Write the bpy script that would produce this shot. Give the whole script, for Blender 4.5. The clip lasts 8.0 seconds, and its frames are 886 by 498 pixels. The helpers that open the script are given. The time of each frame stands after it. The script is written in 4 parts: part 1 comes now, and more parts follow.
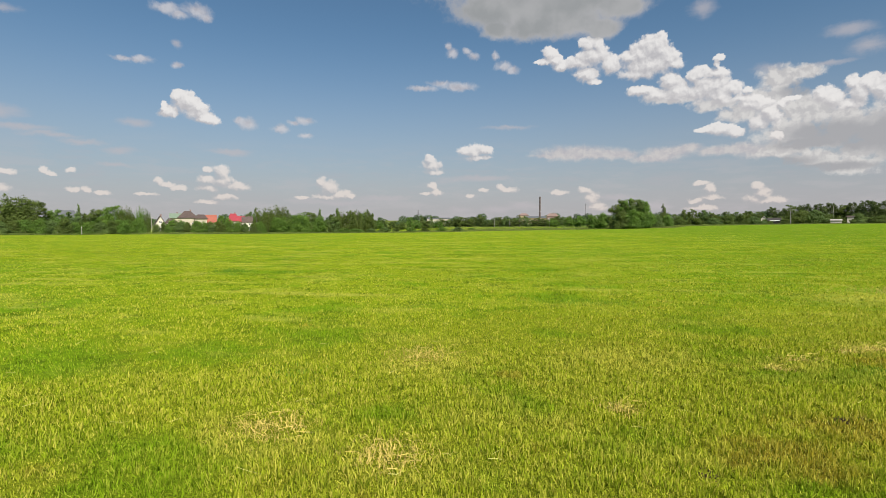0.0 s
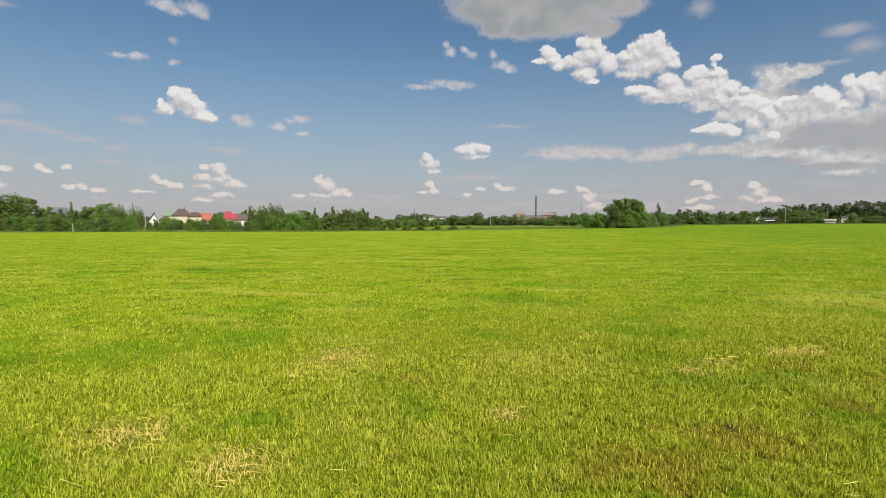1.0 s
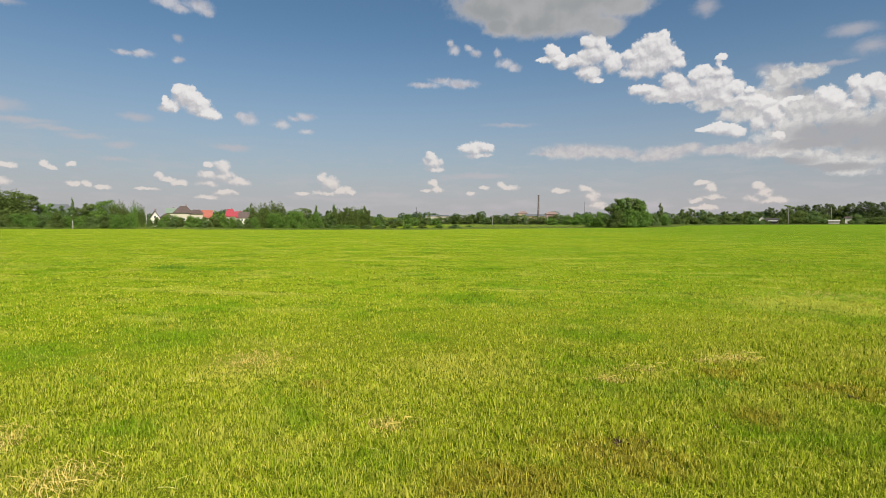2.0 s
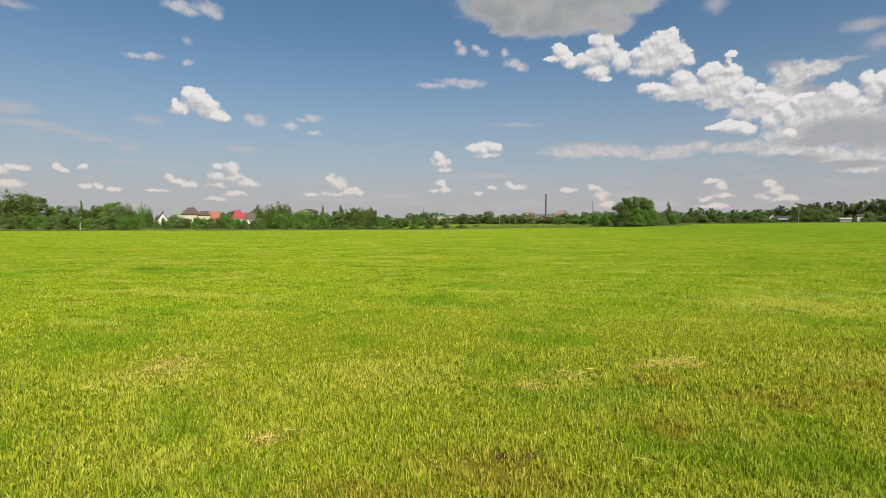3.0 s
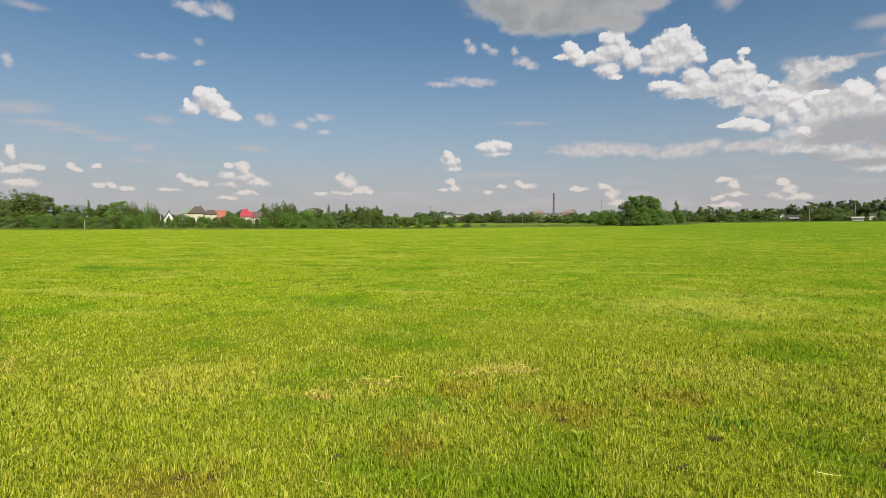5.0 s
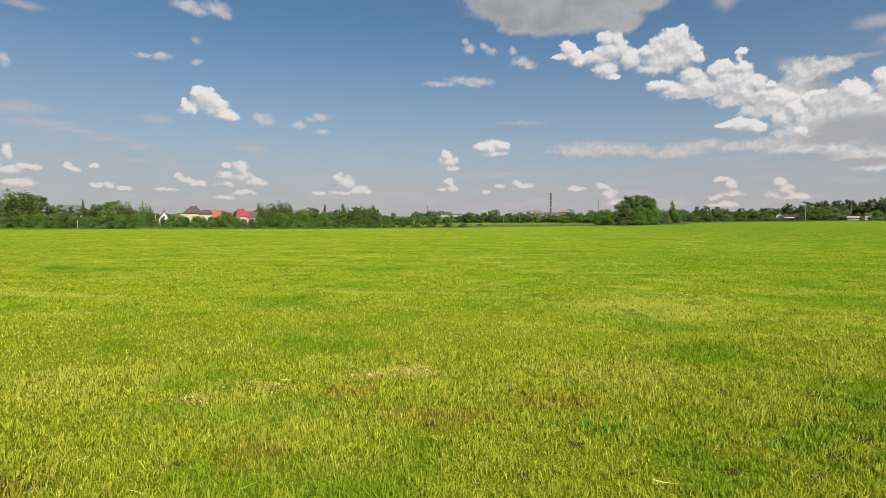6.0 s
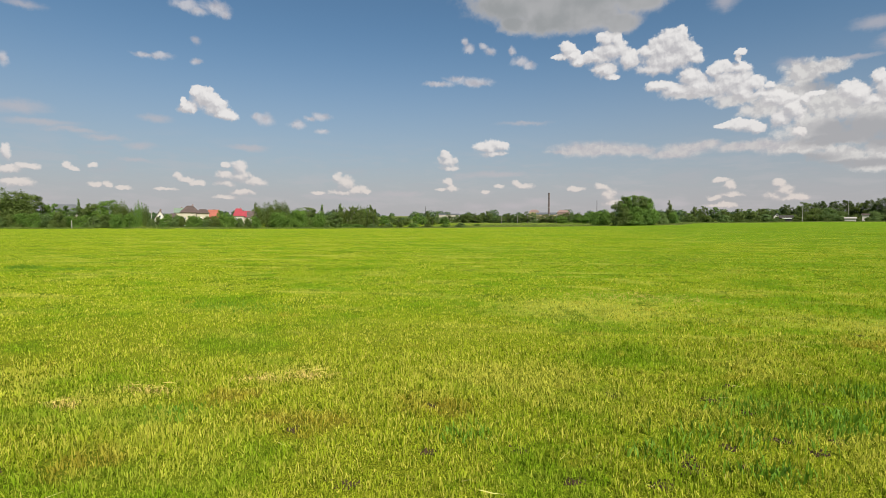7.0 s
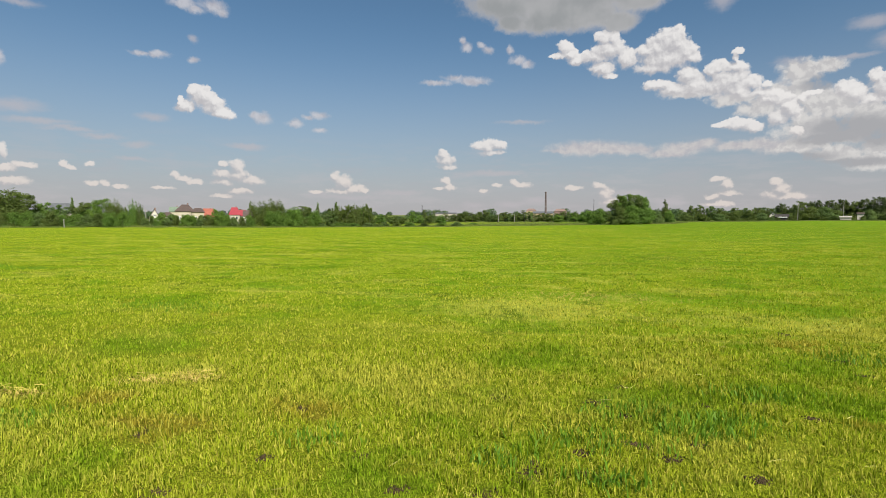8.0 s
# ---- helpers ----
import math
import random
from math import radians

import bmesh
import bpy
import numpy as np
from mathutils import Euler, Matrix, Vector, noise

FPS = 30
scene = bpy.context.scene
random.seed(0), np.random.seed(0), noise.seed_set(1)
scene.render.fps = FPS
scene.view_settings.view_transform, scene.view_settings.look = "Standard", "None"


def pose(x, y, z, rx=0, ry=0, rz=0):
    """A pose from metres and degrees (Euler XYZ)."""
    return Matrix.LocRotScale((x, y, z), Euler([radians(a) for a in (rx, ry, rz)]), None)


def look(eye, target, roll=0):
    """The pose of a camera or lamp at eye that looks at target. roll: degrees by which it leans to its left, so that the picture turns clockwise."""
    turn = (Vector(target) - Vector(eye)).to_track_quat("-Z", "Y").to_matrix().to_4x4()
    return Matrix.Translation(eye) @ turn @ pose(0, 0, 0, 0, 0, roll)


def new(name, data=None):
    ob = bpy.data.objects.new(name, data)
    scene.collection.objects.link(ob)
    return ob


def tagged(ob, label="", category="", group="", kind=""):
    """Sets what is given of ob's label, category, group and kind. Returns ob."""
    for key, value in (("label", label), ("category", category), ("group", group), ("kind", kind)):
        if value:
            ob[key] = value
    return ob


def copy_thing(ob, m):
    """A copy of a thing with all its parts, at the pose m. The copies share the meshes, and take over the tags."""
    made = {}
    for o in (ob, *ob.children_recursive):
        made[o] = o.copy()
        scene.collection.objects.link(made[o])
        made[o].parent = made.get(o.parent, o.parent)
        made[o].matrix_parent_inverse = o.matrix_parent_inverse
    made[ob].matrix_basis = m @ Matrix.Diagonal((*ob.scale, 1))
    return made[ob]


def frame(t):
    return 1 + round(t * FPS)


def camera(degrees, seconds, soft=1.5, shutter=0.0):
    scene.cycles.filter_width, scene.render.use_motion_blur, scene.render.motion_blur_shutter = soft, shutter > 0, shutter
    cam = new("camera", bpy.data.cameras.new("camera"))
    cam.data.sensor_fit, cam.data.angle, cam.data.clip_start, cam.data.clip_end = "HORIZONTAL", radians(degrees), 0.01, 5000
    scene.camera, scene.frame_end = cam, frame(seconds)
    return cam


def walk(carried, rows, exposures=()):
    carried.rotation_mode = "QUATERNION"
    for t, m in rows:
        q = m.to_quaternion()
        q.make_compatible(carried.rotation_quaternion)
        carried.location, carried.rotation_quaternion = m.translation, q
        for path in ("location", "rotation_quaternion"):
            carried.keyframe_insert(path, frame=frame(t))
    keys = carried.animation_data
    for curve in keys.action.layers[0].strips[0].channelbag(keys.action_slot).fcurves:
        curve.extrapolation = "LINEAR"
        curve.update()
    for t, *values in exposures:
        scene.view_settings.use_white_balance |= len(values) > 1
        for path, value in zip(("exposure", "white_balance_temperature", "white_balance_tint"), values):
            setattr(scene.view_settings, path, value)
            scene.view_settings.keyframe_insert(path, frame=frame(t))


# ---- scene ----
cam = camera(80.0, 8.0, soft=0.85)
EXPOSURE = 0.84
PATH = [
    (0, (0.4, -1.656, 1.706), (0.085, 0.317, 1.614), -0.3),
    (0.5, (0.91, -1.484, 1.708), (0.601, 0.49, 1.613), -0.2),
    (1, (1.401, -1.306, 1.702), (1.097, 0.668, 1.605), -0.1),
    (1.5, (1.901, -1.11, 1.706), (1.597, 0.864, 1.605), -0.1),
    (1.7, (2.096, -1.023, 1.714), (1.79, 0.951, 1.611), 0.1),
    (2.8, (3.123, -0.505, 1.679), (2.783, 1.464, 1.583), -0.1),
    (3, (3.321, -0.415, 1.692), (2.975, 1.552, 1.59), -0.1),
    (3.5, (3.84, -0.218, 1.699), (3.476, 1.746, 1.595), -0.1),
    (4, (4.361, -0.026, 1.682), (3.984, 1.935, 1.579), -0.1),
    (4.5, (4.887, 0.165, 1.672), (4.504, 2.125, 1.569), -0.1),
    (4.7, (5.092, 0.244, 1.673), (4.71, 2.204, 1.567), -0.1),
    (5.8, (6.249, 0.587, 1.67), (5.87, 2.548, 1.565), -0.1),
    (6, (6.453, 0.659, 1.673), (6.079, 2.62, 1.566), -0.1),
    (6.5, (6.974, 0.853, 1.668), (6.601, 2.815, 1.56), -0.1),
    (7, (7.496, 1.021, 1.654), (7.125, 2.984, 1.547), -0.0),
    (7.5, (8.022, 1.191, 1.638), (7.655, 3.154, 1.529), -0.0),
    (8, (8.552, 1.381, 1.632), (8.189, 3.344, 1.521), 0.0),
]
walk(cam, [(t, look(eye, aim, roll)) for t, eye, aim, roll in PATH], exposures=[(0, EXPOSURE), (8, EXPOSURE)])

# ---- sun and sky ----
SUN_ELEVATION, SUN_AZIMUTH = 45.0, 145.0      # azimuth clockwise from +y
sun_data = bpy.data.lights.new("sun", "SUN")
sun_data.energy, sun_data.angle, sun_data.color = 5.0, radians(0.53), (1.0, 0.95, 0.86)
sun = new("sun", sun_data)
to_sun = Vector((math.sin(radians(SUN_AZIMUTH)) * math.cos(radians(SUN_ELEVATION)),
                 math.cos(radians(SUN_AZIMUTH)) * math.cos(radians(SUN_ELEVATION)),
                 math.sin(radians(SUN_ELEVATION))))
sun.matrix_world = look(to_sun * 100, (0, 0, 0))

# clouds: azimuth, elevation, half width, half height, in degrees
HEAP_HIGH = [
    (-36.14, 10.74, 0.84, 0.52), (-34.77, 11.75, 1.06, 0.94), (-33.88, 11.09, 1.02, 0.95), (-33.02, 10.31, 1.24, 0.43),
    (-36.62, 11.17, 0.29, 0.47), (-35.46, 12.15, 0.5, 0.36), (-5.77, 7.72, 1.33, 0.59), (-4.68, 7.94, 0.84, 0.53),
    (-6.8, 7.79, 0.61, 0.41), (-5.4, 7.13, 1.33, 0.36), (-10.32, 6.32, 1.03, 0.72), (-10.44, 6.97, 0.49, 0.48),
    (-10.13, 5.66, 0.97, 0.3), (18.39, 8.81, 1.21, 0.51), (17.35, 8.95, 1.14, 0.26), (19.63, 8.45, 0.91, 0.41),
]
BANK_WEST = [
    (2.29, 17.2, 0.74, 0.63), (2.87, 16.63, 0.68, 0.53), (1.84, 16.48, 0.86, 0.27), (3.56, 15.95, 0.79, 0.43),
    (6.11, 17.85, 0.77, 0.62), (7.04, 17.76, 0.55, 0.61), (6.68, 16.77, 1.32, 0.88), (5.13, 16.16, 1.56, 0.58),
    (5.99, 15.09, 1.22, 0.69), (6.83, 14.34, 0.66, 0.32), (8.33, 15.79, 0.97, 0.83), (12.45, 16.89, 1.38, 1.15),
    (11.32, 16.52, 1.14, 0.86), (10.29, 16.27, 1.05, 0.56), (13.78, 15.89, 0.95, 0.85), (12.12, 15.42, 2.36, 1.02),
    (14.39, 15.32, 0.64, 0.5), (11.1, 14.65, 1.56, 0.52), (12.84, 17.24, 0.71, 0.69), (13.93, 13.6, 0.9, 0.82),
    (14.7, 12.75, 1.09, 1.03), (11.4, 13.06, 1.35, 0.47), (12.95, 12.56, 1.53, 0.63),
]
BANK_EAST = [
    (16.84, 14.17, 0.9, 0.55), (16.23, 13.8, 0.72, 0.75), (18.02, 13.98, 0.93, 0.49), (17.35, 12.72, 1.79, 1.21),
    (18.54, 11.83, 1.02, 0.8), (19.43, 12.47, 0.82, 0.59), (18.3, 15.4, 0.51, 0.29), (18.09, 14.9, 0.28, 0.39),
    (20.69, 12.22, 0.44, 0.29), (20.13, 11.6, 0.81, 0.44), (21.26, 10.78, 1.23, 0.69), (22.4, 9.92, 0.77, 1.08),
    (21.65, 9.12, 0.78, 0.69), (22.93, 7.86, 0.47, 0.49), (24.08, 11.02, 0.66, 0.24), (23.39, 10.63, 0.54, 0.29),
    (26.38, 11.08, 0.77, 0.65), (27.24, 10.5, 0.68, 0.82), (28.34, 11.69, 0.59, 0.63), (28.88, 10.89, 0.79, 0.89),
    (29.57, 11.58, 0.71, 0.7), (30.39, 10.92, 0.86, 0.96), (28.29, 9.99, 0.96, 0.41), (31.56, 11.16, 1, 1.2),
]
LOW_WEST = [
    (-31.76, 5.33, 0.74, 0.67), (-32.91, 5.46, 0.36, 0.28), (-32.99, 4.51, 0.78, 0.5), (-31.68, 4.38, 1.17, 0.79),
    (-30.35, 3.91, 1.08, 0.51), (-32.85, 3.62, 0.99, 0.39), (-31.44, 2.87, 1.17, 0.34), (-32.77, 2.39, 1.05, 0.23),
    (-37.27, 4.31, 0.39, 0.38), (-36.54, 4.01, 0.64, 0.27), (-35.7, 3.71, 0.7, 0.27), (-38.26, 3.04, 0.86, 0.16),
    (-45.96, 4.86, 0.32, 0.29), (-45.52, 4.64, 0.41, 0.2), (-44.06, 4.92, 0.38, 0.25), (-43.89, 3.27, 0.47, 0.25),
    (-43.04, 3.3, 0.35, 0.31), (-41.95, 3.08, 0.71, 0.21), (-48.66, 4.6, 0.68, 0.33), (-50.2, 5.61, 0.36, 0.65),
    (-50.03, 4.23, 0.94, 0.33), (-49.63, 3.18, 1.03, 0.47), (-51.36, 4.7, 0.7, 0.55),
]
LOW_MIDDLE = [
    (-21.99, 4.49, 0.47, 0.65), (-21.12, 3.85, 0.88, 0.71), (-20.12, 3.26, 1.19, 0.48), (-21.3, 3.01, 1.41, 0.3),
    (-23.93, 2.81, 0.69, 0.18), (-18.93, 3.09, 0.48, 0.18), (-10.26, 4.1, 0.43, 0.42), (-9.83, 3.49, 0.73, 0.36),
    (-10.74, 3.31, 0.73, 0.18), (-4.66, 3.71, 0.54, 0.24), (-6.11, 3.12, 0.55, 0.18), (-2.14, 3.69, 1.02, 0.36),
    (-2.86, 3.94, 0.48, 0.36),
]
LOW_EAST = [
    (5.89, 3.41, 0.67, 0.35), (6.63, 2.58, 0.73, 0.7), (6.92, 1.65, 1, 0.58), (3.15, 3.33, 0.98, 0.29),
    (16.86, 3.85, 0.67, 0.27), (17.63, 3.29, 0.52, 0.53), (17.94, 2.48, 0.94, 0.27), (16.66, 2.19, 0.68, 0.27),
    (16.91, 1.48, 1.2, 0.38), (21.6, 3.47, 0.53, 0.36), (22.05, 2.79, 0.78, 0.51), (22.72, 2.06, 1.2, 0.36),
    (21.41, 2.19, 0.97, 0.52),
]
SHREDS = [
    (-8.03, 17.65, 0.54, 0.43), (-8.45, 18.24, 0.3, 0.43), (-5.75, 17.39, 0.54, 0.32), (-6.41, 17.83, 0.36, 0.27),
    (-2.47, 16.27, 0.77, 0.43), (-3.37, 17.21, 0.36, 0.38), (-1.64, 15.91, 0.65, 0.33), (-7.24, 14.46, 1.57, 0.39),
    (-9.23, 14.71, 1.09, 0.28), (-11.22, 14.26, 1.33, 0.22), (-36.16, 19.81, 1.07, 0.42), (-35.09, 19.45, 0.69, 0.29),
    (-33.53, 19.95, 1.07, 0.53), (-32.77, 19.53, 0.51, 0.34), (-38.52, 15.12, 0.94, 0.29), (-39.82, 15.08, 0.82, 0.19),
    (-35.39, 15.11, 0.45, 0.25), (-29.05, 10.13, 0.76, 0.5), (-29.85, 10.36, 0.49, 0.33), (-26, 9.85, 0.68, 0.34),
    (-23.49, 10.69, 0.81, 0.34), (-24.69, 10.41, 0.57, 0.23), (-23.45, 9.16, 0.63, 0.23), (-49.94, 13.12, 0.32, 0.52),
]
GREY = [
    (-3.27, 19.84, 1.54, 0.93), (2.26, 19.99, 6.38, 1.37), (7.56, 19.23, 1.95, 1), (-3.87, 21.75, 3.9, 1.51),
    (2.23, 21.79, 9.06, 1.97), (9.4, 20.98, 2.54, 1.06), (2.19, 25.15, 14.5, 3.35),
]
BARS = [
    (4.7, 7.42, 2.94, 0.57), (7.22, 7.16, 2.48, 0.45), (9.56, 6.95, 1.29, 0.39), (12.57, 6.48, 1.96, 0.33),
    (14.08, 7, 1.91, 0.49), (15.81, 7.27, 0.98, 0.37), (18.2, 6.91, 1.54, 0.37), (20.04, 6.99, 1.71, 0.46),
    (22.33, 6.62, 2.15, 0.5), (2.53, 7.14, 1.62, 0.23),
]
BANK_BASE = [
    (23.32, 12.91, 1.75, 1.13), (25.02, 13.12, 1.52, 0.69), (22.54, 11.02, 2.55, 1.45), (25.44, 9.81, 2.78, 1.42),
    (28.17, 8.33, 2.22, 1.84), (24.29, 8.03, 2.87, 1.45), (26.7, 7.13, 2.31, 0.85), (28.97, 6.09, 1.81, 0.83),
    (25.97, 5.72, 2.36, 0.77), (28.46, 4.92, 1.84, 0.75), (23.52, 6.53, 2.09, 0.59), (30.68, 7.36, 1.72, 2.68),
    (20.17, 10.16, 1.79, 1), (18.09, 11.23, 2.1, 0.61), (14.22, 12.13, 2.5, 0.52),
]
BANK_SHADE = [
    (26.87, 7.87, 2.68, 0.75), (29.12, 7.08, 1.8, 0.82), (25.53, 7.05, 2.38, 0.43), (24.79, 11.68, 1.21, 0.47),
    (22.7, 5.44, 2.56, 0.4), (26.77, 4.85, 2.7, 0.29), (31.03, 7.33, 1.36, 1.33),
]
THIN = [
    (16.83, 19.82, 1.04, 0.74), (28.08, 16.09, 1.47, 0.51),
    (-49.23, 9.55, 1.92, 0.55), (-47.58, 8.41, 2.12, 0.28), (-45.22, 7.94, 1.85, 0.24), (-43.13, 7.53, 1.81, 0.25),
    (-40.35, 6.99, 1.37, 0.31), (-39.04, 9.56, 1.17, 0.36), (-48.59, 17.59, 1.56, 0.34), (-2.01, 10.22, 2.49, 0.23),
    (26.68, 13.57, 1.72, 0.22), (22.45, 13.98, 1.27, 0.38), (-35.25, 16.82, 0.4, 0.3), (-5.27, 4.98, 3.62, 0.3),
    (-20.42, 2.42, 4.14, 0.3), (-15.62, 2.87, 3.03, 0.3), (-3.14, 1.66, 2.04, 0.36), (-0.75, 1.95, 1.48, 0.42),
    (-7.08, 1.61, 1.46, 0.36), (12.67, 1.7, 1.24, 0.45), (9.21, 2.72, 1.62, 0.34), (29.39, 14.45, 1.35, 0.6),
    (-30.55, 7.39, 1.61, 0.28), (-40.76, 5.62, 1.36, 0.21),
]

class Nodes:
    """Short hand for a node tree."""

    def __init__(self, tree):
        self.tree = tree
        tree.nodes.clear()

    def add(self, kind, *inputs):
        n = self.tree.nodes.new(kind)
        for i, value in enumerate(inputs):
            if value is None:
                continue
            if isinstance(value, bpy.types.NodeSocket):
                self.tree.links.new(value, n.inputs[i])
            else:
                n.inputs[i].default_value = value
        return n

    def math(self, operation, *inputs, clamp=False):
        n = self.add("ShaderNodeMath", *inputs)
        n.operation, n.use_clamp = operation, clamp
        return n.outputs[0]

    def vector(self, operation, *inputs):
        n = self.add("ShaderNodeVectorMath", *inputs)
        n.operation = operation
        return n.outputs["Value"] if operation in ("LENGTH", "DOT_PRODUCT", "DISTANCE") else n.outputs[0]

    def noise(self, vector, scale, detail=4.0, rough=0.55, distortion=0.0):
        n = self.add("ShaderNodeTexNoise")
        self.tree.links.new(vector, n.inputs["Vector"])
        for key, value in (("Scale", scale), ("Detail", detail), ("Roughness", rough), ("Distortion", distortion)):
            n.inputs[key].default_value = value
        return n

    def puffs(self, vector, scale):
        n = self.add("ShaderNodeTexVoronoi")
        self.tree.links.new(vector, n.inputs["Vector"])
        n.feature = "SMOOTH_F1"
        for key, value in (("Scale", scale), ("Detail", 2.0), ("Roughness", 0.55), ("Lacunarity", 2.3), ("Smoothness", 0.25)):
            n.inputs[key].default_value = value
        return n.outputs["Distance"]

    def step(self, value, low, high, to_low=0.0, to_high=1.0):
        n = self.add("ShaderNodeMapRange", value, low, high, to_low, to_high)
        n.interpolation_type = "SMOOTHSTEP"
        return n.outputs[0]

    def mix(self, factor, a, b):
        n = self.add("ShaderNodeMix")
        n.data_type = "RGBA"
        for socket, value in ((n.inputs[0], factor), (n.inputs[6], a), (n.inputs[7], b)):
            if isinstance(value, bpy.types.NodeSocket):
                self.tree.links.new(value, socket)
            else:
                socket.default_value = value if isinstance(value, (int, float)) else (*value, 1.0)[:4]
        return n.outputs[2]


def cloud_field(g, uv, blobs, swell=1.0, blend=0.35):
    """1 at the heart of the nearest blob, 0 on its rim, negative outside."""
    total = None
    for a, e, w, h in blobs:
        w, h = w * swell, h * swell
        q = g.vector("MULTIPLY_ADD", uv, (1 / w, 1 / h, 0), (-a / w, -e / h, 0))
        r = g.vector("LENGTH", q)
        total = r if total is None else g.math("SMOOTH_MIN", total, r, blend)
    return g.math("SUBTRACT", 1.0, total)


def make_sky():
    world = bpy.data.worlds.new("sky")
    world.use_nodes = True
    scene.world = world
    g = Nodes(world.node_tree)
    way = g.vector("NORMALIZE", g.add("ShaderNodeTexCoord").outputs["Generated"])
    x, y, z = g.add("ShaderNodeSeparateXYZ", way).outputs
    azimuth = g.math("MULTIPLY", g.math("ARCTAN2", x, y), 57.29578)
    elevation = g.math("MULTIPLY", g.math("ARCSINE", z), 57.29578)
    plain = g.add("ShaderNodeCombineXYZ", azimuth, elevation, 0.0).outputs[0]
    # billows: the outlines are pushed about at three sizes, the smaller the finer
    uv = plain
    for size, reach in ((0.55, 0.75), (1.9, 0.36), (5.5, 0.15)):
        push = g.vector("SUBTRACT", g.noise(plain, size, 3.0, 0.55).outputs["Color"], (0.5, 0.5, 0.5))
        uv = g.vector("MULTIPLY_ADD", push, (reach, reach * 0.9, 0.0), uv)
    billow = g.noise(uv, 1.1, 6.0, 0.55).outputs[0]
    swing = g.math("SUBTRACT", billow, 0.5)
    up = (0.22, 0.42, 0.0)
    relief = g.math("SUBTRACT", billow, g.noise(g.vector("ADD", uv, up), 1.1, 4.0, 0.55).outputs[0])
    # rounded puffs
    puff = g.math("SUBTRACT", 0.62, g.puffs(uv, 1.0))
    bulge = g.math("SUBTRACT", puff, g.math("SUBTRACT", 0.62, g.puffs(g.vector("ADD", uv, (0.12, 0.24, 0.0)), 1.0)))

    sky = g.add("ShaderNodeTexSky")
    sky.sky_type, sky.sun_disc = "NISHITA", False
    sky.sun_elevation, sky.sun_rotation = radians(SUN_ELEVATION), radians(SUN_AZIMUTH)
    sky.altitude, sky.air_density, sky.dust_density, sky.ozone_density = 100.0, 1.0, 0.6, 1.0
    colour = g.vector("MULTIPLY", sky.outputs[0], SKY_TINT)
    # haze that whitens the sky towards the horizon, with a lilac bank of it lying low
    haze = g.math("MULTIPLY", g.math("POWER", g.step(elevation, -2.0, 24.0, 1.0, 0.0), 1.6), 0.85)
    colour = g.mix(haze, colour, HAZE)
    streak = g.noise(g.vector("MULTIPLY", plain, (0.35, 1.6, 1.0)), 0.5, 5.0, 0.6).outputs[0]
    lying = g.math("ADD", elevation, g.math("MULTIPLY", g.math("SUBTRACT", streak, 0.5), 14.0))
    colour = g.mix(g.step(lying, 1.0, 6.5, 0.38, 0.0), colour, LILAC)
    # thin veils
    veil = g.math("ADD", cloud_field(g, uv, THIN, 1.15), g.math("MULTIPLY", g.math("SUBTRACT", streak, 0.5), 1.4))
    colour = g.mix(g.step(veil, -0.35, 0.95, 0.0, 0.62), colour, VEIL)
    low = g.math("MULTIPLY", g.step(streak, 0.46, 0.66), g.step(elevation, 1.0, 10.0, 0.5, 0.0))
    colour = g.mix(low, colour, VEIL)
    # flat pale bars, creamy on their tops
    bar = g.math("ADD", cloud_field(g, uv, BARS, 1.35), g.math("MULTIPLY", swing, 0.7))
    bar_tone = g.step(g.math("ADD", g.math("MULTIPLY", relief, 0.6), swing), -0.3, 0.3)
    colour = g.mix(g.step(bar, -0.3, 0.6, 0.0, 0.82), colour, g.mix(bar_tone, VEIL, BAR_LIT))
    # the body of the bank behind its white tops, with its shaded hollows
    body = g.math("ADD", cloud_field(g, uv, BANK_BASE, 1.06), g.math("MULTIPLY", g.math("ADD", swing, g.math("MULTIPLY", puff, 0.5)), 0.8))
    shade = g.math("ADD", cloud_field(g, uv, BANK_SHADE, 1.3), g.math("MULTIPLY", swing, 0.9))
    body_colour = g.mix(g.step(g.math("ADD", swing, g.math("MULTIPLY", relief, 1.2)), -0.22, 0.25), BODY_MID, BODY_LIGHT)
    body_colour = g.mix(g.step(shade, -0.45, 0.45), body_colour, BODY_DARK)
    colour = g.mix(g.step(body, -0.35, 0.3, 0.0, 0.95), colour, body_colour)
    # white heaps: crisp, bright heads where the cloud thins upwards, soft and dull below
    heaps = HEAP_HIGH + BANK_WEST + BANK_EAST + LOW_WEST + LOW_MIDDLE + LOW_EAST
    field = cloud_field(g, uv, heaps, 1.36, 0.3)
    ahead = cloud_field(g, g.vector("ADD", uv, up), heaps, 1.36, 0.3)
    white = g.math("ADD", field, g.math("ADD", g.math("MULTIPLY", swing, 0.6), g.math("MULTIPLY", g.math("ADD", puff, 0.25), 0.32)))
    slope = g.math("SUBTRACT", field, ahead)
    warm = g.step(elevation, 1.0, 11.0, 0.95, 0.0)
    edge = g.math("ADD", g.step(slope, -0.4, 0.25, 0.62, 0.24), g.math("MULTIPLY", warm, 0.3))
    cover = g.step(g.math("DIVIDE", g.math("ADD", white, 0.04), edge), 0.0, 1.0)
    cover = g.math("MULTIPLY", cover, g.step(elevation, 1.0, 12.0, 0.72, 0.97))
    facing = g.math("ADD", slope, g.math("ADD", g.math("MULTIPLY", relief, 0.9), g.math("MULTIPLY", bulge, 0.45)))
    lit = g.step(facing, -0.4, 0.55)
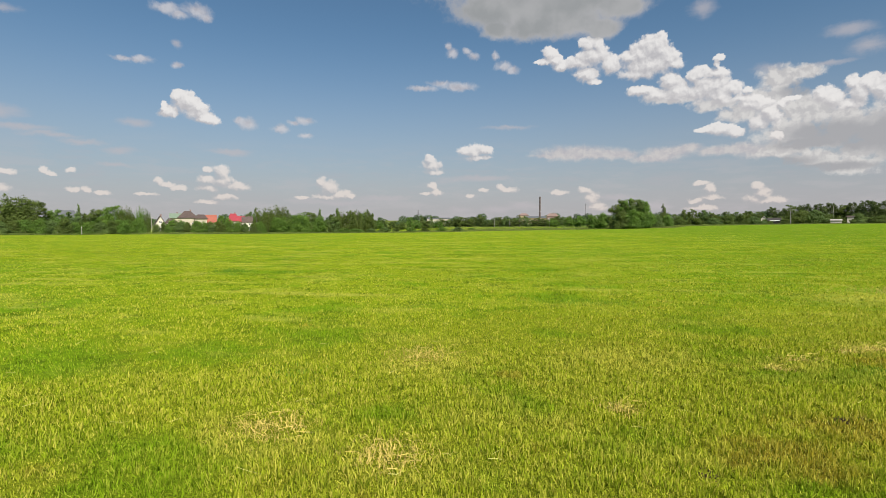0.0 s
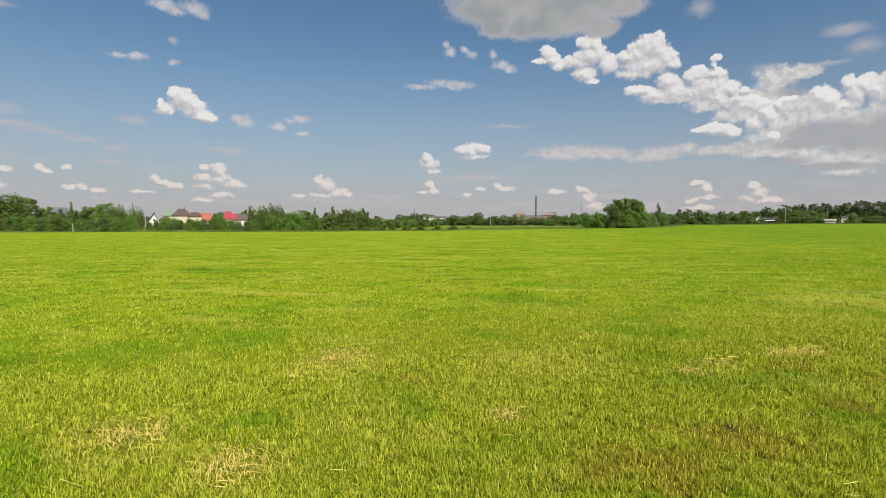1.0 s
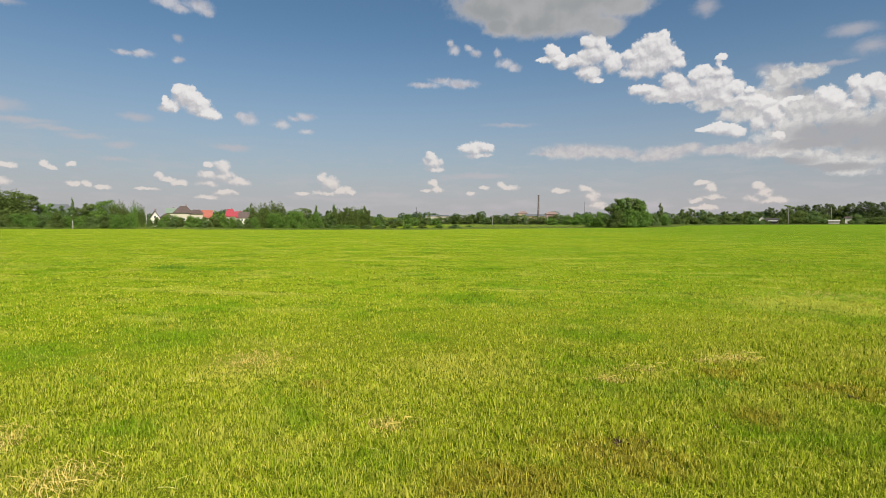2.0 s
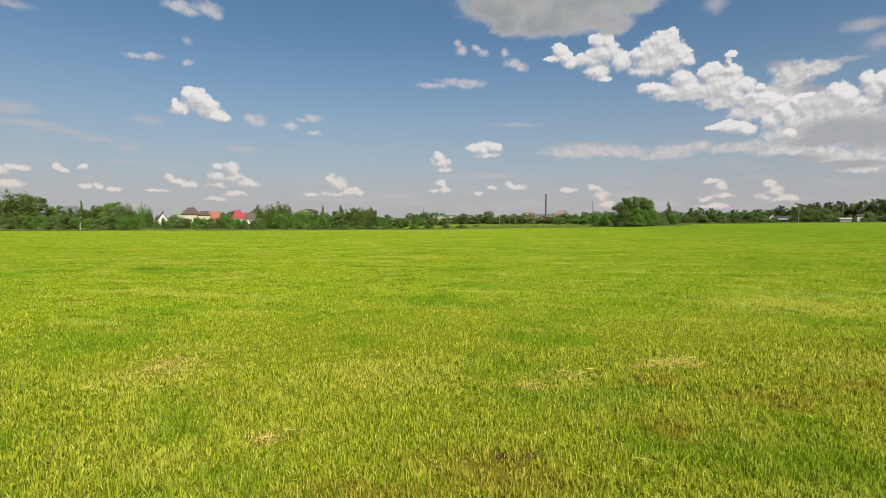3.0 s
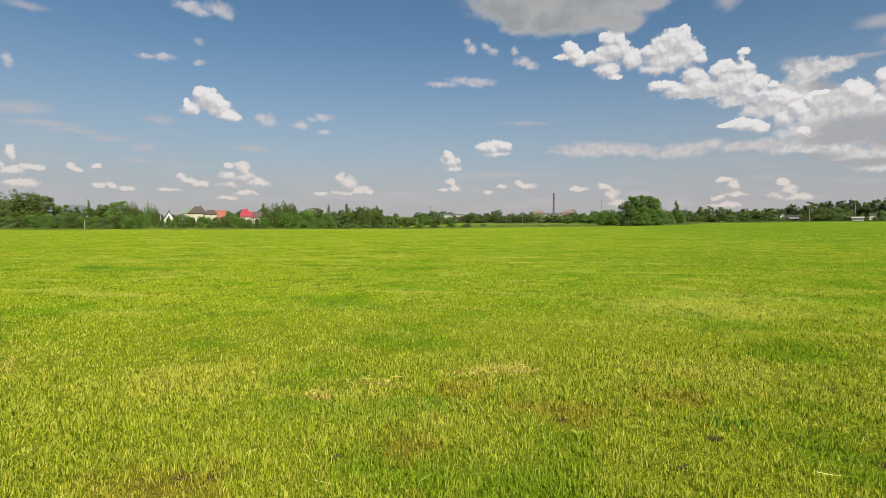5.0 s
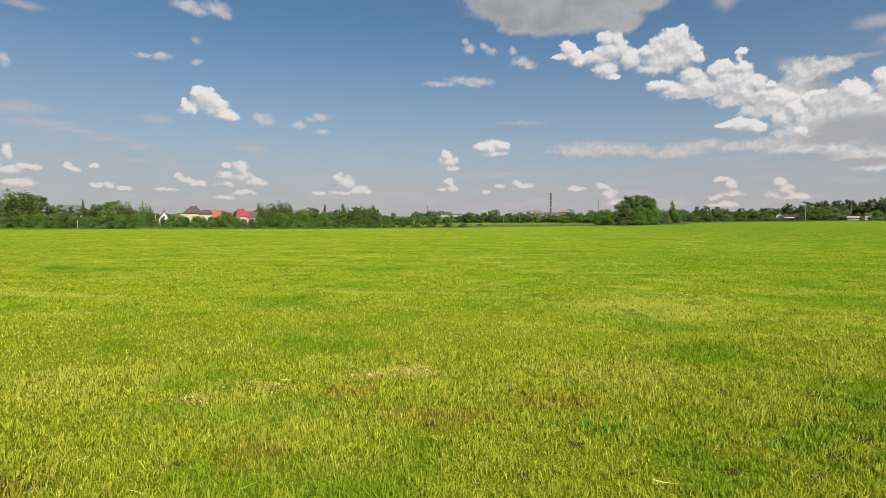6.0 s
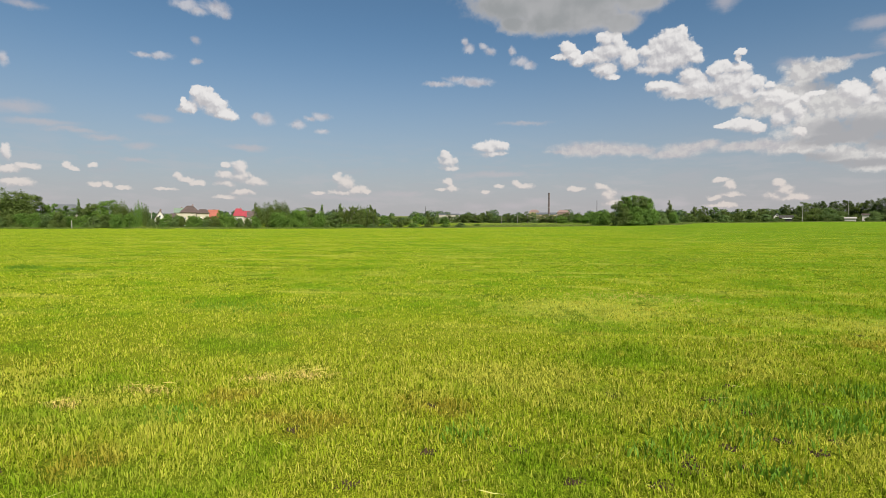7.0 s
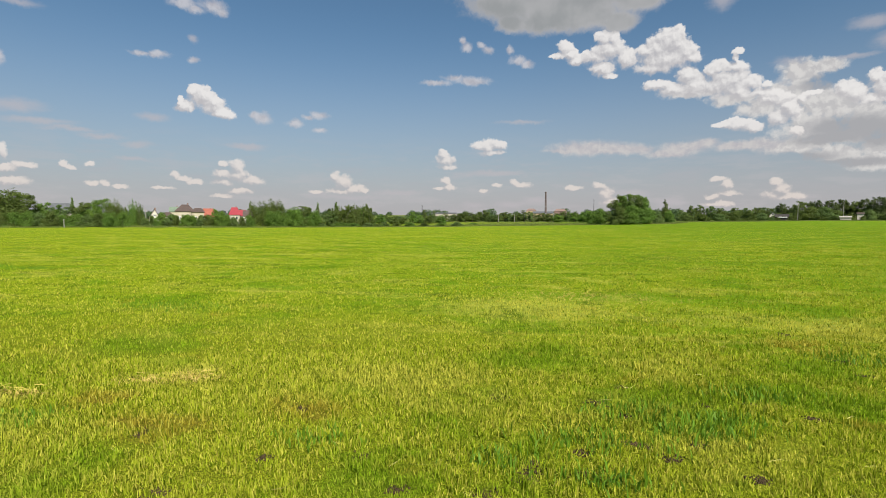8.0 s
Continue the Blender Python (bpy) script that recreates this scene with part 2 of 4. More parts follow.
    cover = g.math("MULTIPLY", cover, g.math("SUBTRACT", 1.0, g.math("MULTIPLY", g.math("MULTIPLY", warm, 0.6), g.math("SUBTRACT", 1.0, lit))))
    tone = g.mix(warm, g.mix(lit, WHITE_SHADE, WHITE_LIT), g.mix(lit, LOW_SHADE, LOW_LIT))
    colour = g.mix(cover, colour, tone)
    # small shreds
    small = g.math("ADD", cloud_field(g, uv, SHREDS, 1.35), g.math("MULTIPLY", swing, 1.1))
    colour = g.mix(g.step(small, -0.2, 0.8, 0.0, 0.78), colour, g.mix(g.step(relief, -0.2, 0.2), VEIL, SHRED))
    # grey undersides, smooth
    slow = g.noise(plain, 0.22, 4.0, 0.5).outputs[0]
    grey = g.math("ADD", cloud_field(g, uv, GREY, 1.08), g.math("MULTIPLY", swing, 0.55))
    grey_colour = g.mix(g.step(slow, 0.38, 0.62), GREY_DARK, GREY_LIGHT)
    grey_colour = g.mix(g.step(grey, 0.55, -0.05, 0.0, 0.75), grey_colour, WHITE_SHADE)
    colour = g.mix(g.step(grey, -0.2, 0.36, 0.0, 0.94), colour, grey_colour)
    # the same broken sky behind and above
    aside = g.math("MAXIMUM", g.step(g.math("ABSOLUTE", g.math("ADD", azimuth, 10.0)), 52.0, 60.0), g.step(elevation, 33.0, 42.0))
    other = g.math("MULTIPLY", g.step(g.noise(way, 3.0, 6.0, 0.55).outputs[0], 0.55, 0.63), aside)
    colour = g.mix(g.math("MULTIPLY", other, 0.8), colour, WHITE_SHADE)
    back = g.add("ShaderNodeBackground", colour, 1.0)
    out = g.add("ShaderNodeOutputWorld")
    g.tree.links.new(back.outputs[0], out.inputs[0])


SKY_TINT = (0.0355, 0.046, 0.0495)
HAZE, LILAC = (0.225, 0.213, 0.226), (0.262, 0.246, 0.262)
VEIL = (0.285, 0.268, 0.28)
SHRED, BAR_LIT = (0.345, 0.338, 0.352), (0.36, 0.337, 0.325)
GREY_DARK, GREY_LIGHT = (0.185, 0.19, 0.19), (0.235, 0.235, 0.235)
BODY_DARK, BODY_MID, BODY_LIGHT = (0.225, 0.224, 0.232), (0.305, 0.297, 0.298), (0.385, 0.374, 0.364)
WHITE_SHADE, WHITE_LIT = (0.285, 0.278, 0.288), (0.455, 0.443, 0.435)
LOW_SHADE, LOW_LIT = (0.29, 0.264, 0.266), (0.445, 0.39, 0.355)
make_sky()

# ---- materials ----
def material(name):
    m = bpy.data.materials.new(name)
    m.use_nodes = True
    return m, Nodes(m.node_tree)


def finish(g, shader):
    out = g.add("ShaderNodeOutputMaterial")
    g.tree.links.new(shader, out.inputs[0])


def principled(g, colour, rough=0.8, metal=0.0, normal=None, specular=0.3):
    n = g.add("ShaderNodeBsdfPrincipled")
    for key, value in (("Base Color", colour), ("Roughness", rough), ("Metallic", metal), ("Normal", normal), ("Specular IOR Level", specular)):
        if value is None:
            continue
        if isinstance(value, bpy.types.NodeSocket):
            g.tree.links.new(value, n.inputs[key])
        else:
            n.inputs[key].default_value = (*value, 1.0) if isinstance(value, tuple) else value
    return n.outputs[0]


def bump(g, height, strength, distance):
    n = g.add("ShaderNodeBump")
    n.inputs["Strength"].default_value, n.inputs["Distance"].default_value = strength, distance
    g.tree.links.new(height, n.inputs["Height"])
    return n.outputs[0]


def rough_paint(name, colour, other, scale=2.0, rough=0.8, metal=0.0, depth=0.01):
    """Painted, plastered, tiled or weathered matter: two tones at two sizes, and a fine relief."""
    m, g = material(name)
    at = g.add("ShaderNodeTexCoord").outputs["Object"]
    wide = g.noise(at, scale * 0.3, 3.0).outputs[0]
    fine = g.noise(at, scale * 6.0, 5.0, 0.65).outputs[0]
    tone = g.math("ADD", g.math("MULTIPLY", g.step(wide, 0.35, 0.65), 0.6), g.math("MULTIPLY", g.step(fine, 0.3, 0.7), 0.4))
    finish(g, principled(g, g.mix(tone, colour, other), rough, metal, bump(g, fine, 0.4, depth)))
    return m


# patches of the sward: x, y, half length, half depth
LUSH_ZONES = [(0.9, 11.0, 1.1, 1.1), (4.17, 4.85, 0.5, 0.4), (9.6, 6.2, 0.8, 0.8), (11.5, 7.7, 0.6, 0.6), (7.5, 4.5, 0.5, 0.6),
              (-3.9, 4.9, 0.9, 0.8), (3.3, 4.7, 0.8, 0.4), (-0.84, 2.9, 0.35, 0.35), (-2.6, 6.2, 0.7, 0.7), (-9.5, 16.4, 2.2, 1.0)]
BROWN_ZONES = [(2.3, 2.5, 0.6, 0.45), (3.1, 3.1, 0.6, 0.45), (4.4, 4.0, 0.3, 0.3), (4.6, 5.5, 0.25, 0.3), (5.6, 5.0, 0.5, 0.3), (6.6, 5.6, 0.4, 0.3), (11.9, 8.9, 0.5, 0.5)]
DRY_ZONES = [(-1.64, 2.2, 0.6, 0.45), (-0.54, 1.9, 0.5, 0.4), (-0.8, 4.7, 0.8, 0.7), (8.3, 11.3, 2.0, 1.6), (13.0, 10.1, 1.1, 1.1), (1.7, 5.2, 1.1, 0.8),
             (5.0, 6.2, 0.6, 0.5), (3.5, 5.2, 0.6, 0.35), (7.2, 6.6, 1.2, 0.6)]


def field_tone(g, at):
    """How the mown field varies from place to place: (lush, dry, brown) between 0 and 1."""
    flat = g.vector("MULTIPLY", at, (1.0, 1.0, 0.0))
    east = g.step(g.add("ShaderNodeSeparateXYZ", at).outputs[0], 6.0, 60.0, 0.0, 0.11)      # greener to the east, painting in the sun angle's darkening there
    ragged = g.math("MULTIPLY", g.math("SUBTRACT", g.noise(flat, 3.0, 5.0, 0.7).outputs[0], 0.5), 2.6)

    def zones(spots):
        return g.step(g.math("ADD", cloud_field(g, flat, spots, 1.25), ragged), 0.0, 0.75)
    lush = g.step(g.math("ADD", g.noise(flat, 0.42, 4.0, 0.6).outputs[0], east), 0.49, 0.64)
    lush = g.math("MAXIMUM", lush, zones(LUSH_ZONES))
    rows = g.vector("MULTIPLY", g.vector("ADD", flat, (3.0, 1.0, 0.0)), (0.55, 1.0, 1.0))
    dry = g.step(g.noise(rows, 0.8, 5.0, 0.65).outputs[0], 0.50, 0.72)
    # swathes left by the mower lie across the field
    swathes = g.noise(g.vector("MULTIPLY", flat, (0.10, 0.62, 0.0)), 1.0, 5.0, 0.65).outputs[0]
    dry = g.math("MAXIMUM", g.math("MAXIMUM", dry, zones(DRY_ZONES)), g.step(swathes, 0.57, 0.67))
    brown = g.step(g.noise(g.vector("ADD", flat, (31.0, 17.0, 0.0)), 1.1, 4.0, 0.6).outputs[0], 0.58, 0.74)
    brown = g.math("MAXIMUM", brown, zones(BROWN_ZONES))
    # the sun angle's darkening of the eastern field, put into its colour
    spread = g.noise(g.vector("MULTIPLY", flat, (0.02, 0.05, 0.0)), 1.0, 4.0, 0.6).outputs[0]
    deep = g.step(g.math("ADD", g.add("ShaderNodeSeparateXYZ", at).outputs[0], g.math("MULTIPLY", spread, 60.0)), 20.0, 80.0)
    return lush, dry, brown, deep


def grass_material(name, fresh, lush_colour, dry_colour, deep, translucent=0.42):
    m, g = material(name)
    geometry = g.add("ShaderNodeNewGeometry")
    at, island = geometry.outputs["Position"], geometry.outputs["Random Per Island"]
    lush, dry, brown, east_dark = field_tone(g, at)
    tufts = g.noise(g.vector("MULTIPLY", at, (1.0, 1.0, 0.0)), 13.0, 3.0, 0.6).outputs[0]
    colour = g.mix(g.math("MULTIPLY", lush, 0.8), fresh, lush_colour)
    colour = g.mix(g.math("MULTIPLY", east_dark, 0.45), colour, EAST_DARK)
    colour = g.mix(g.step(tufts, 0.44, 0.30, 0.0, 0.75), colour, deep)
    colour = g.mix(g.step(tufts, 0.56, 0.70, 0.0, 0.6), colour, dry_colour)
    colour = g.mix(g.math("MULTIPLY", dry, 0.6), colour, dry_colour)
    colour = g.mix(g.math("MULTIPLY", brown, 0.7), colour, BROWN)
    colour = g.mix(g.math("MULTIPLY", g.step(island, 0.60, 0.95), g.step(lush, 0.0, 1.0, 1.0, 0.35)), colour, dry_colour)
    colour = g.mix(g.step(island, 0.32, 0.03), colour, deep)
    diffuse = principled(g, colour, 0.7, 0.0, None, 0.02)
    through_leaf = g.add("ShaderNodeBsdfTranslucent", colour).outputs[0]
    mixed = g.add("ShaderNodeMixShader", translucent, diffuse, through_leaf).outputs[0]
    finish(g, mixed)
    return m


# dark green that stands in for the dimmer view of the eastern field
EAST_DARK = (0.12, 0.215, 0.006)
BROWN = (0.34, 0.245, 0.03)
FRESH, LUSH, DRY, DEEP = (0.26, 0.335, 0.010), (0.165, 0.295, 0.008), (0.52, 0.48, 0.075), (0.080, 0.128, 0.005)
grass_mat = grass_material("grass", (0.33, 0.385, 0.022), LUSH, DRY, DEEP)


def make_ground_material():
    m, g = material("field")
    at = g.add("ShaderNodeNewGeometry").outputs["Position"]
    lush, dry, brown, east_dark = field_tone(g, at)
    reach = g.vector("LENGTH", g.vector("SUBTRACT", at, (4.4, 0.0, 0.0)))
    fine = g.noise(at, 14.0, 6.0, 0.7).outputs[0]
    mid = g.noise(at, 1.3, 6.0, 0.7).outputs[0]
    broad = g.noise(at, 0.045, 5.0, 0.6).outputs[0]
    # more LUSH to the east: view-dependent darkening of blades painted into the ground
    east = g.step(g.add("ShaderNodeSeparateXYZ", at).outputs[0], -30.0, 70.0, -0.05, 0.12)
    broad = g.math("ADD", broad, east)
    colour = g.mix(g.math("MULTIPLY", lush, 0.8), FRESH, LUSH)
    colour = g.mix(g.step(broad, 0.42, 0.62, 0.0, 0.75), colour, LUSH)
    colour = g.mix(g.math("MULTIPLY", east_dark, 0.6), colour, EAST_DARK)
    colour = g.mix(g.math("MULTIPLY", dry, 0.62), colour, DRY)
    # tussocks, with the shade between them painted in as dark green
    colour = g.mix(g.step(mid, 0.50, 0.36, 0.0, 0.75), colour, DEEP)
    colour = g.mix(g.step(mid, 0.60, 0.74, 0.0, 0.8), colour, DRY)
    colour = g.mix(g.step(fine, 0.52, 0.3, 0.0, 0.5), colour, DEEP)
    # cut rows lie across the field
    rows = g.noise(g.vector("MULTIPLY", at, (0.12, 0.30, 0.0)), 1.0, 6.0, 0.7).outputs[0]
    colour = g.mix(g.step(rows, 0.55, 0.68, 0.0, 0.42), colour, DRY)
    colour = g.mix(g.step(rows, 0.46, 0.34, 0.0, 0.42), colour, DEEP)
    # between the near blades the thatch shows
    strands = g.noise(g.vector("MULTIPLY", at, (1.0, 0.6, 1.0)), 85.0, 3.0, 0.75).outputs[0]
    thatch = g.mix(g.step(strands, 0.40, 0.66), (0.10, 0.115, 0.005), (0.42, 0.44, 0.028))
    thatch = g.mix(g.math("MULTIPLY", brown, 0.6), thatch, (0.20, 0.13, 0.02))
    thatch = g.mix(g.math("MULTIPLY", lush, 0.5), thatch, (0.10, 0.19, 0.006))
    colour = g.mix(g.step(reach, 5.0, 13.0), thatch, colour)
    # dimmed throughout, standing in for the self-shadowing that flat ground lacks
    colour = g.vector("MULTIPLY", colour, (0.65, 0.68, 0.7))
    # rough pasture beyond the field
    far = g.step(reach, 420.0, 520.0)
    pasture = g.mix(g.step(g.noise(at, 0.02, 4.0).outputs[0], 0.4, 0.6), (0.05, 0.08, 0.015), (0.12, 0.14, 0.03))
    colour = g.mix(far, colour, pasture)
    relief = g.math("ADD", g.math("MULTIPLY", fine, 0.5), mid)
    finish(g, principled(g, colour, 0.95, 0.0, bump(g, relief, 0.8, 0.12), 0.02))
    return m


def leaf_material(name, light, dark, scale=0.35):
    m, g = material(name)
    geometry = g.add("ShaderNodeNewGeometry")
    at = g.add("ShaderNodeTexCoord").outputs["Object"]
    own = g.add("ShaderNodeObjectInfo").outputs["Random"]
    patch = g.noise(at, scale, 3.0).outputs[0]
    tone = g.math("ADD", g.math("MULTIPLY", g.step(patch, 0.35, 0.65), 0.5), g.math("MULTIPLY", geometry.outputs["Random Per Island"], 0.5))
    colour = g.mix(tone, dark, light)
    colour = g.mix(g.math("MULTIPLY", own, 0.4), colour, (light[0] * 0.6, light[1] * 0.75, light[2]))
    diffuse = principled(g, colour, 0.6, 0.0, None, 0.2)
    glow = g.add("ShaderNodeBsdfTranslucent", colour).outputs[0]
    finish(g, g.add("ShaderNodeMixShader", 0.38, diffuse, glow).outputs[0])
    return m


leaf_fresh = leaf_material("leaf_fresh", (0.17, 0.265, 0.040), (0.075, 0.14, 0.022))
leaf_dark = leaf_material("leaf_dark", (0.14, 0.18, 0.034), (0.064, 0.094, 0.02))
leaf_grey = leaf_material("leaf_grey", (0.165, 0.225, 0.055), (0.078, 0.122, 0.034))
leaf_wood = leaf_material("leaf_wood", (0.105, 0.135, 0.03), (0.042, 0.062, 0.016))
leaf_far = leaf_material("leaf_far", (0.10, 0.15, 0.05), (0.05, 0.085, 0.035), 0.05)
rough_grass_mat = leaf_material("rough_grass", (0.21, 0.24, 0.05), (0.09, 0.12, 0.03), 0.2)
weed_mat = leaf_material("weed", (0.16, 0.27, 0.014), (0.09, 0.19, 0.01), 2.0)
straw_mat = rough_paint("straw", (0.45, 0.34, 0.09), (0.40, 0.32, 0.06), 8.0, 0.8, 0.0, 0.001)
soil_mat = rough_paint("soil", (0.030, 0.018, 0.007), (0.055, 0.035, 0.014), 20.0, 0.95, 0.0, 0.003)
stalk_mat = rough_paint("stalk", (0.36, 0.35, 0.08), (0.42, 0.37, 0.11), 8.0, 0.7, 0.0, 0.001)
bark = rough_paint("bark", (0.09, 0.075, 0.06), (0.16, 0.14, 0.115), 3.0, 0.9, 0.0, 0.03)
plaster_white = rough_paint("plaster_white", (0.29, 0.26, 0.205), (0.36, 0.33, 0.27), 1.0)
render_white = rough_paint("render_white", (0.47, 0.44, 0.37), (0.56, 0.53, 0.46), 1.0)
plaster_cream = rough_paint("plaster_cream", (0.31, 0.275, 0.20), (0.38, 0.34, 0.26), 1.0)
plaster_grey = rough_paint("plaster_grey", (0.34, 0.30, 0.27), (0.44, 0.40, 0.36), 1.0)
brick_pink = rough_paint("brick_pink", (0.145, 0.10, 0.085), (0.20, 0.14, 0.12), 1.0)
brick_yellow = rough_paint("brick_yellow", (0.28, 0.22, 0.12), (0.34, 0.28, 0.17), 1.0)
tile_brown = rough_paint("tile_brown", (0.05, 0.036, 0.032), (0.085, 0.06, 0.05), 3.0, 0.7)
tile_green = rough_paint("tile_green", (0.11, 0.15, 0.105), (0.15, 0.19, 0.14), 3.0, 0.6)
tile_orange = rough_paint("tile_orange", (0.20, 0.055, 0.035), (0.26, 0.08, 0.05), 3.0, 0.7)
tile_red = rough_paint("tile_red", (0.19, 0.016, 0.024), (0.24, 0.028, 0.04), 3.0, 0.5)
tile_grey = rough_paint("tile_grey", (0.06, 0.065, 0.07), (0.10, 0.105, 0.11), 3.0, 0.7)
dark_boards = rough_paint("dark_boards", (0.02, 0.018, 0.016), (0.05, 0.045, 0.04), 2.0)
brick_stack = rough_paint("brick_stack", (0.075, 0.06, 0.058), (0.12, 0.095, 0.088), 1.0)
concrete = rough_paint("concrete", (0.24, 0.225, 0.20), (0.32, 0.30, 0.27), 4.0)
steel = rough_paint("steel", (0.32, 0.33, 0.34), (0.42, 0.43, 0.44), 4.0, 0.5, 0.6)
white_paint = rough_paint("white_paint", (0.74, 0.73, 0.70), (0.80, 0.79, 0.77), 5.0, 0.6)
porcelain = rough_paint("porcelain", (0.28, 0.20, 0.16), (0.34, 0.25, 0.2), 5.0, 0.3)


def make_glass():
    m, g = material("window_glass")
    finish(g, principled(g, (0.03, 0.04, 0.05), 0.08, 0.0, None, 0.8))
    return m


glass = make_glass()


# ---- mesh helpers ----
def mesh_of(name, faces, mat, corners=None):
    """A mesh of loose polygons. faces: array (n, k, 3); corners: corner indices within a polygon's k points, one tuple a face."""
    faces = np.asarray(faces, np.float32)
    n, k, _ = faces.shape
    corners = corners or [tuple(range(k))]
    per = sum(len(c) for c in corners)
    flat = np.concatenate([np.array(c) for c in corners])
    loops = (np.arange(n)[:, None] * k + flat[None, :]).ravel()
    sizes = np.array([len(c) for c in corners])
    starts = np.concatenate([[0], np.cumsum(sizes)[:-1]])
    starts = (np.arange(n)[:, None] * per + starts[None, :]).ravel()
    me = bpy.data.meshes.new(name)
    me.vertices.add(n * k)
    me.vertices.foreach_set("co", faces.ravel())
    me.loops.add(len(loops))
    me.loops.foreach_set("vertex_index", loops.astype(np.int32))
    me.polygons.add(len(starts))
    me.polygons.foreach_set("loop_start", starts.astype(np.int32))
    me.polygons.foreach_set("material_index", np.zeros(len(starts), np.int32))
    me.update(calc_edges=True)
    me.materials.append(mat)
    return me


def part(name, bm, mat, parent=None, label=""):
    """Links a bmesh, or a ready mesh, as one object under a thing or a part."""
    if isinstance(bm, bmesh.types.BMesh):
        me = bpy.data.meshes.new(name)
        bm.normal_update()
        bm.to_mesh(me)
        bm.free()
        me.materials.append(mat)
    else:
        me = bm
    ob = new(name, me)
    if parent:
        ob.parent = parent
    return tagged(ob, label)


def box(bm, size, at, bevel=0.0, turn=None):
    made = bmesh.ops.create_cube(bm, size=1.0, matrix=Matrix.LocRotScale(at, turn, size))
    if bevel:
        edges = list({e for v in made["verts"] for e in v.link_edges})
        bmesh.ops.bevel(bm, geom=edges, offset=bevel, segments=1, affect="EDGES")
    return bm


def rod(bm, a, b, r0, r1, sides=8):
    """A tapered rod from a to b."""
    a, b = Vector(a), Vector(b)
    turn = (b - a).to_track_quat("Z", "Y").to_matrix().to_4x4()
    bmesh.ops.create_cone(bm, cap_ends=True, segments=sides, radius1=r0, radius2=r1, depth=(b - a).length,
                          matrix=Matrix.Translation((a + b) / 2) @ turn)
    return bm


def hash2(ix, iy, seed):
    h = np.sin(ix * 127.1 + iy * 311.7 + seed * 74.7) * 43758.5453
    return h - np.floor(h)


def value_noise(x, y, seed=0):
    """Smooth noise on the plane, about 0 to 1."""
    total, gain, norm = 0.0, 1.0, 0.0
    for octave in range(3):
        ix, iy = np.floor(x), np.floor(y)
        fx, fy = x - ix, y - iy
        fx, fy = fx * fx * (3 - 2 * fx), fy * fy * (3 - 2 * fy)
        a, b = hash2(ix, iy, seed + octave), hash2(ix + 1, iy, seed + octave)
        c, d = hash2(ix, iy + 1, seed + octave), hash2(ix + 1, iy + 1, seed + octave)
        total = total + gain * ((a * (1 - fx) + b * fx) * (1 - fy) + (c * (1 - fx) + d * fx) * fy)
        norm, gain, x, y = norm + gain, gain * 0.5, x * 2.03, y * 2.03
    return total / norm


# ---- the ground ----
def ground_z(x, y):
    """Height of the land: level near by, a hollow by the middle trees, rising ground to the east and far away."""
    def swell(cx, cy, s):
        return np.exp(-((x - cx) ** 2 + (y - cy) ** 2) / (2 * s * s))
    z = -2.6 * swell(-95, 300, 95) + 1.3 * swell(190, 370, 110) - 0.8 * swell(60, 420, 110)
    reach = np.hypot(x - 4.4, y)
    rise = np.clip((reach - 560.0) / 700.0, 0, 1)
    z = z + rise * rise * (3 - 2 * rise) * (11.0 + 8.0 * (value_noise(x / 300.0, y / 300.0, 5) - 0.5))
    near = np.clip((reach - 6.0) / 30.0, 0, 1)
    return z + near * 0.12 * (value_noise(x / 14.0, y / 14.0, 3) - 0.5) * 2


def make_ground():
    rings = np.concatenate([[0.0], np.geomspace(1.0, 4200.0, 170)])
    sectors = 288
    angle = np.linspace(0, 2 * np.pi, sectors, endpoint=False)
    r, a = np.meshgrid(rings[1:], angle, indexing="ij")
    x, y = 4.4 + r * np.sin(a), r * np.cos(a)
    z = ground_z(x, y)
    verts = np.concatenate([[[4.4, 0.0, 0.0]], np.stack([x, y, z], -1).reshape(-1, 3)])
    faces = [(0, 1 + (j + 1) % sectors, 1 + j) for j in range(sectors)]
    for i in range(len(rings) - 2):
        o = 1 + i * sectors
        for j in range(sectors):
            k = (j + 1) % sectors
            faces.append((o + j, o + k, o + k + sectors, o + j + sectors))
    me = bpy.data.meshes.new("ground")
    me.from_pydata(verts.tolist(), [], faces)
    me.flip_normals()
    me.update()
    for p in me.polygons:
        p.use_smooth = True
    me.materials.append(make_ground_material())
    return tagged(new("ground", me), "bright green mown grass field reaching to the horizon", "field", kind="structure")


make_ground()


# ---- grass ----
PATH_FROM, PATH_TO = np.array([0.4, -1.66]), np.array([8.6, 1.4])     # the line walked over the field


def blades(x, y, height, width, lean, rng, segments=2):
    """Grass blades: a bent strip and a tip each, (n, 5, 3)."""
    n = len(x)
    z = ground_z(x, y)
    face = rng.uniform(0, 2 * np.pi, n)
    side = np.stack([np.cos(face), np.sin(face), np.zeros(n)], -1) * (width / 2)[:, None]
    way = rng.uniform(0, 2 * np.pi, n)
    tilt = np.stack([np.cos(way), np.sin(way), np.zeros(n)], -1) * (height * lean)[:, None]
    root = np.stack([x, y, z - 0.01], -1)
    up = np.array([0, 0, 1.0])
    middle = root + tilt * 0.35 + up * (height * 0.6)[:, None]
    tip = root + tilt + up * (height * np.clip(1.05 - 0.45 * lean, 0.3, 1))[:, None]
    return np.stack([root - side, root + side, middle + side * 0.8, middle - side * 0.8, tip], 1)


BLADE = [(0, 1, 2, 3), (3, 2, 4)]

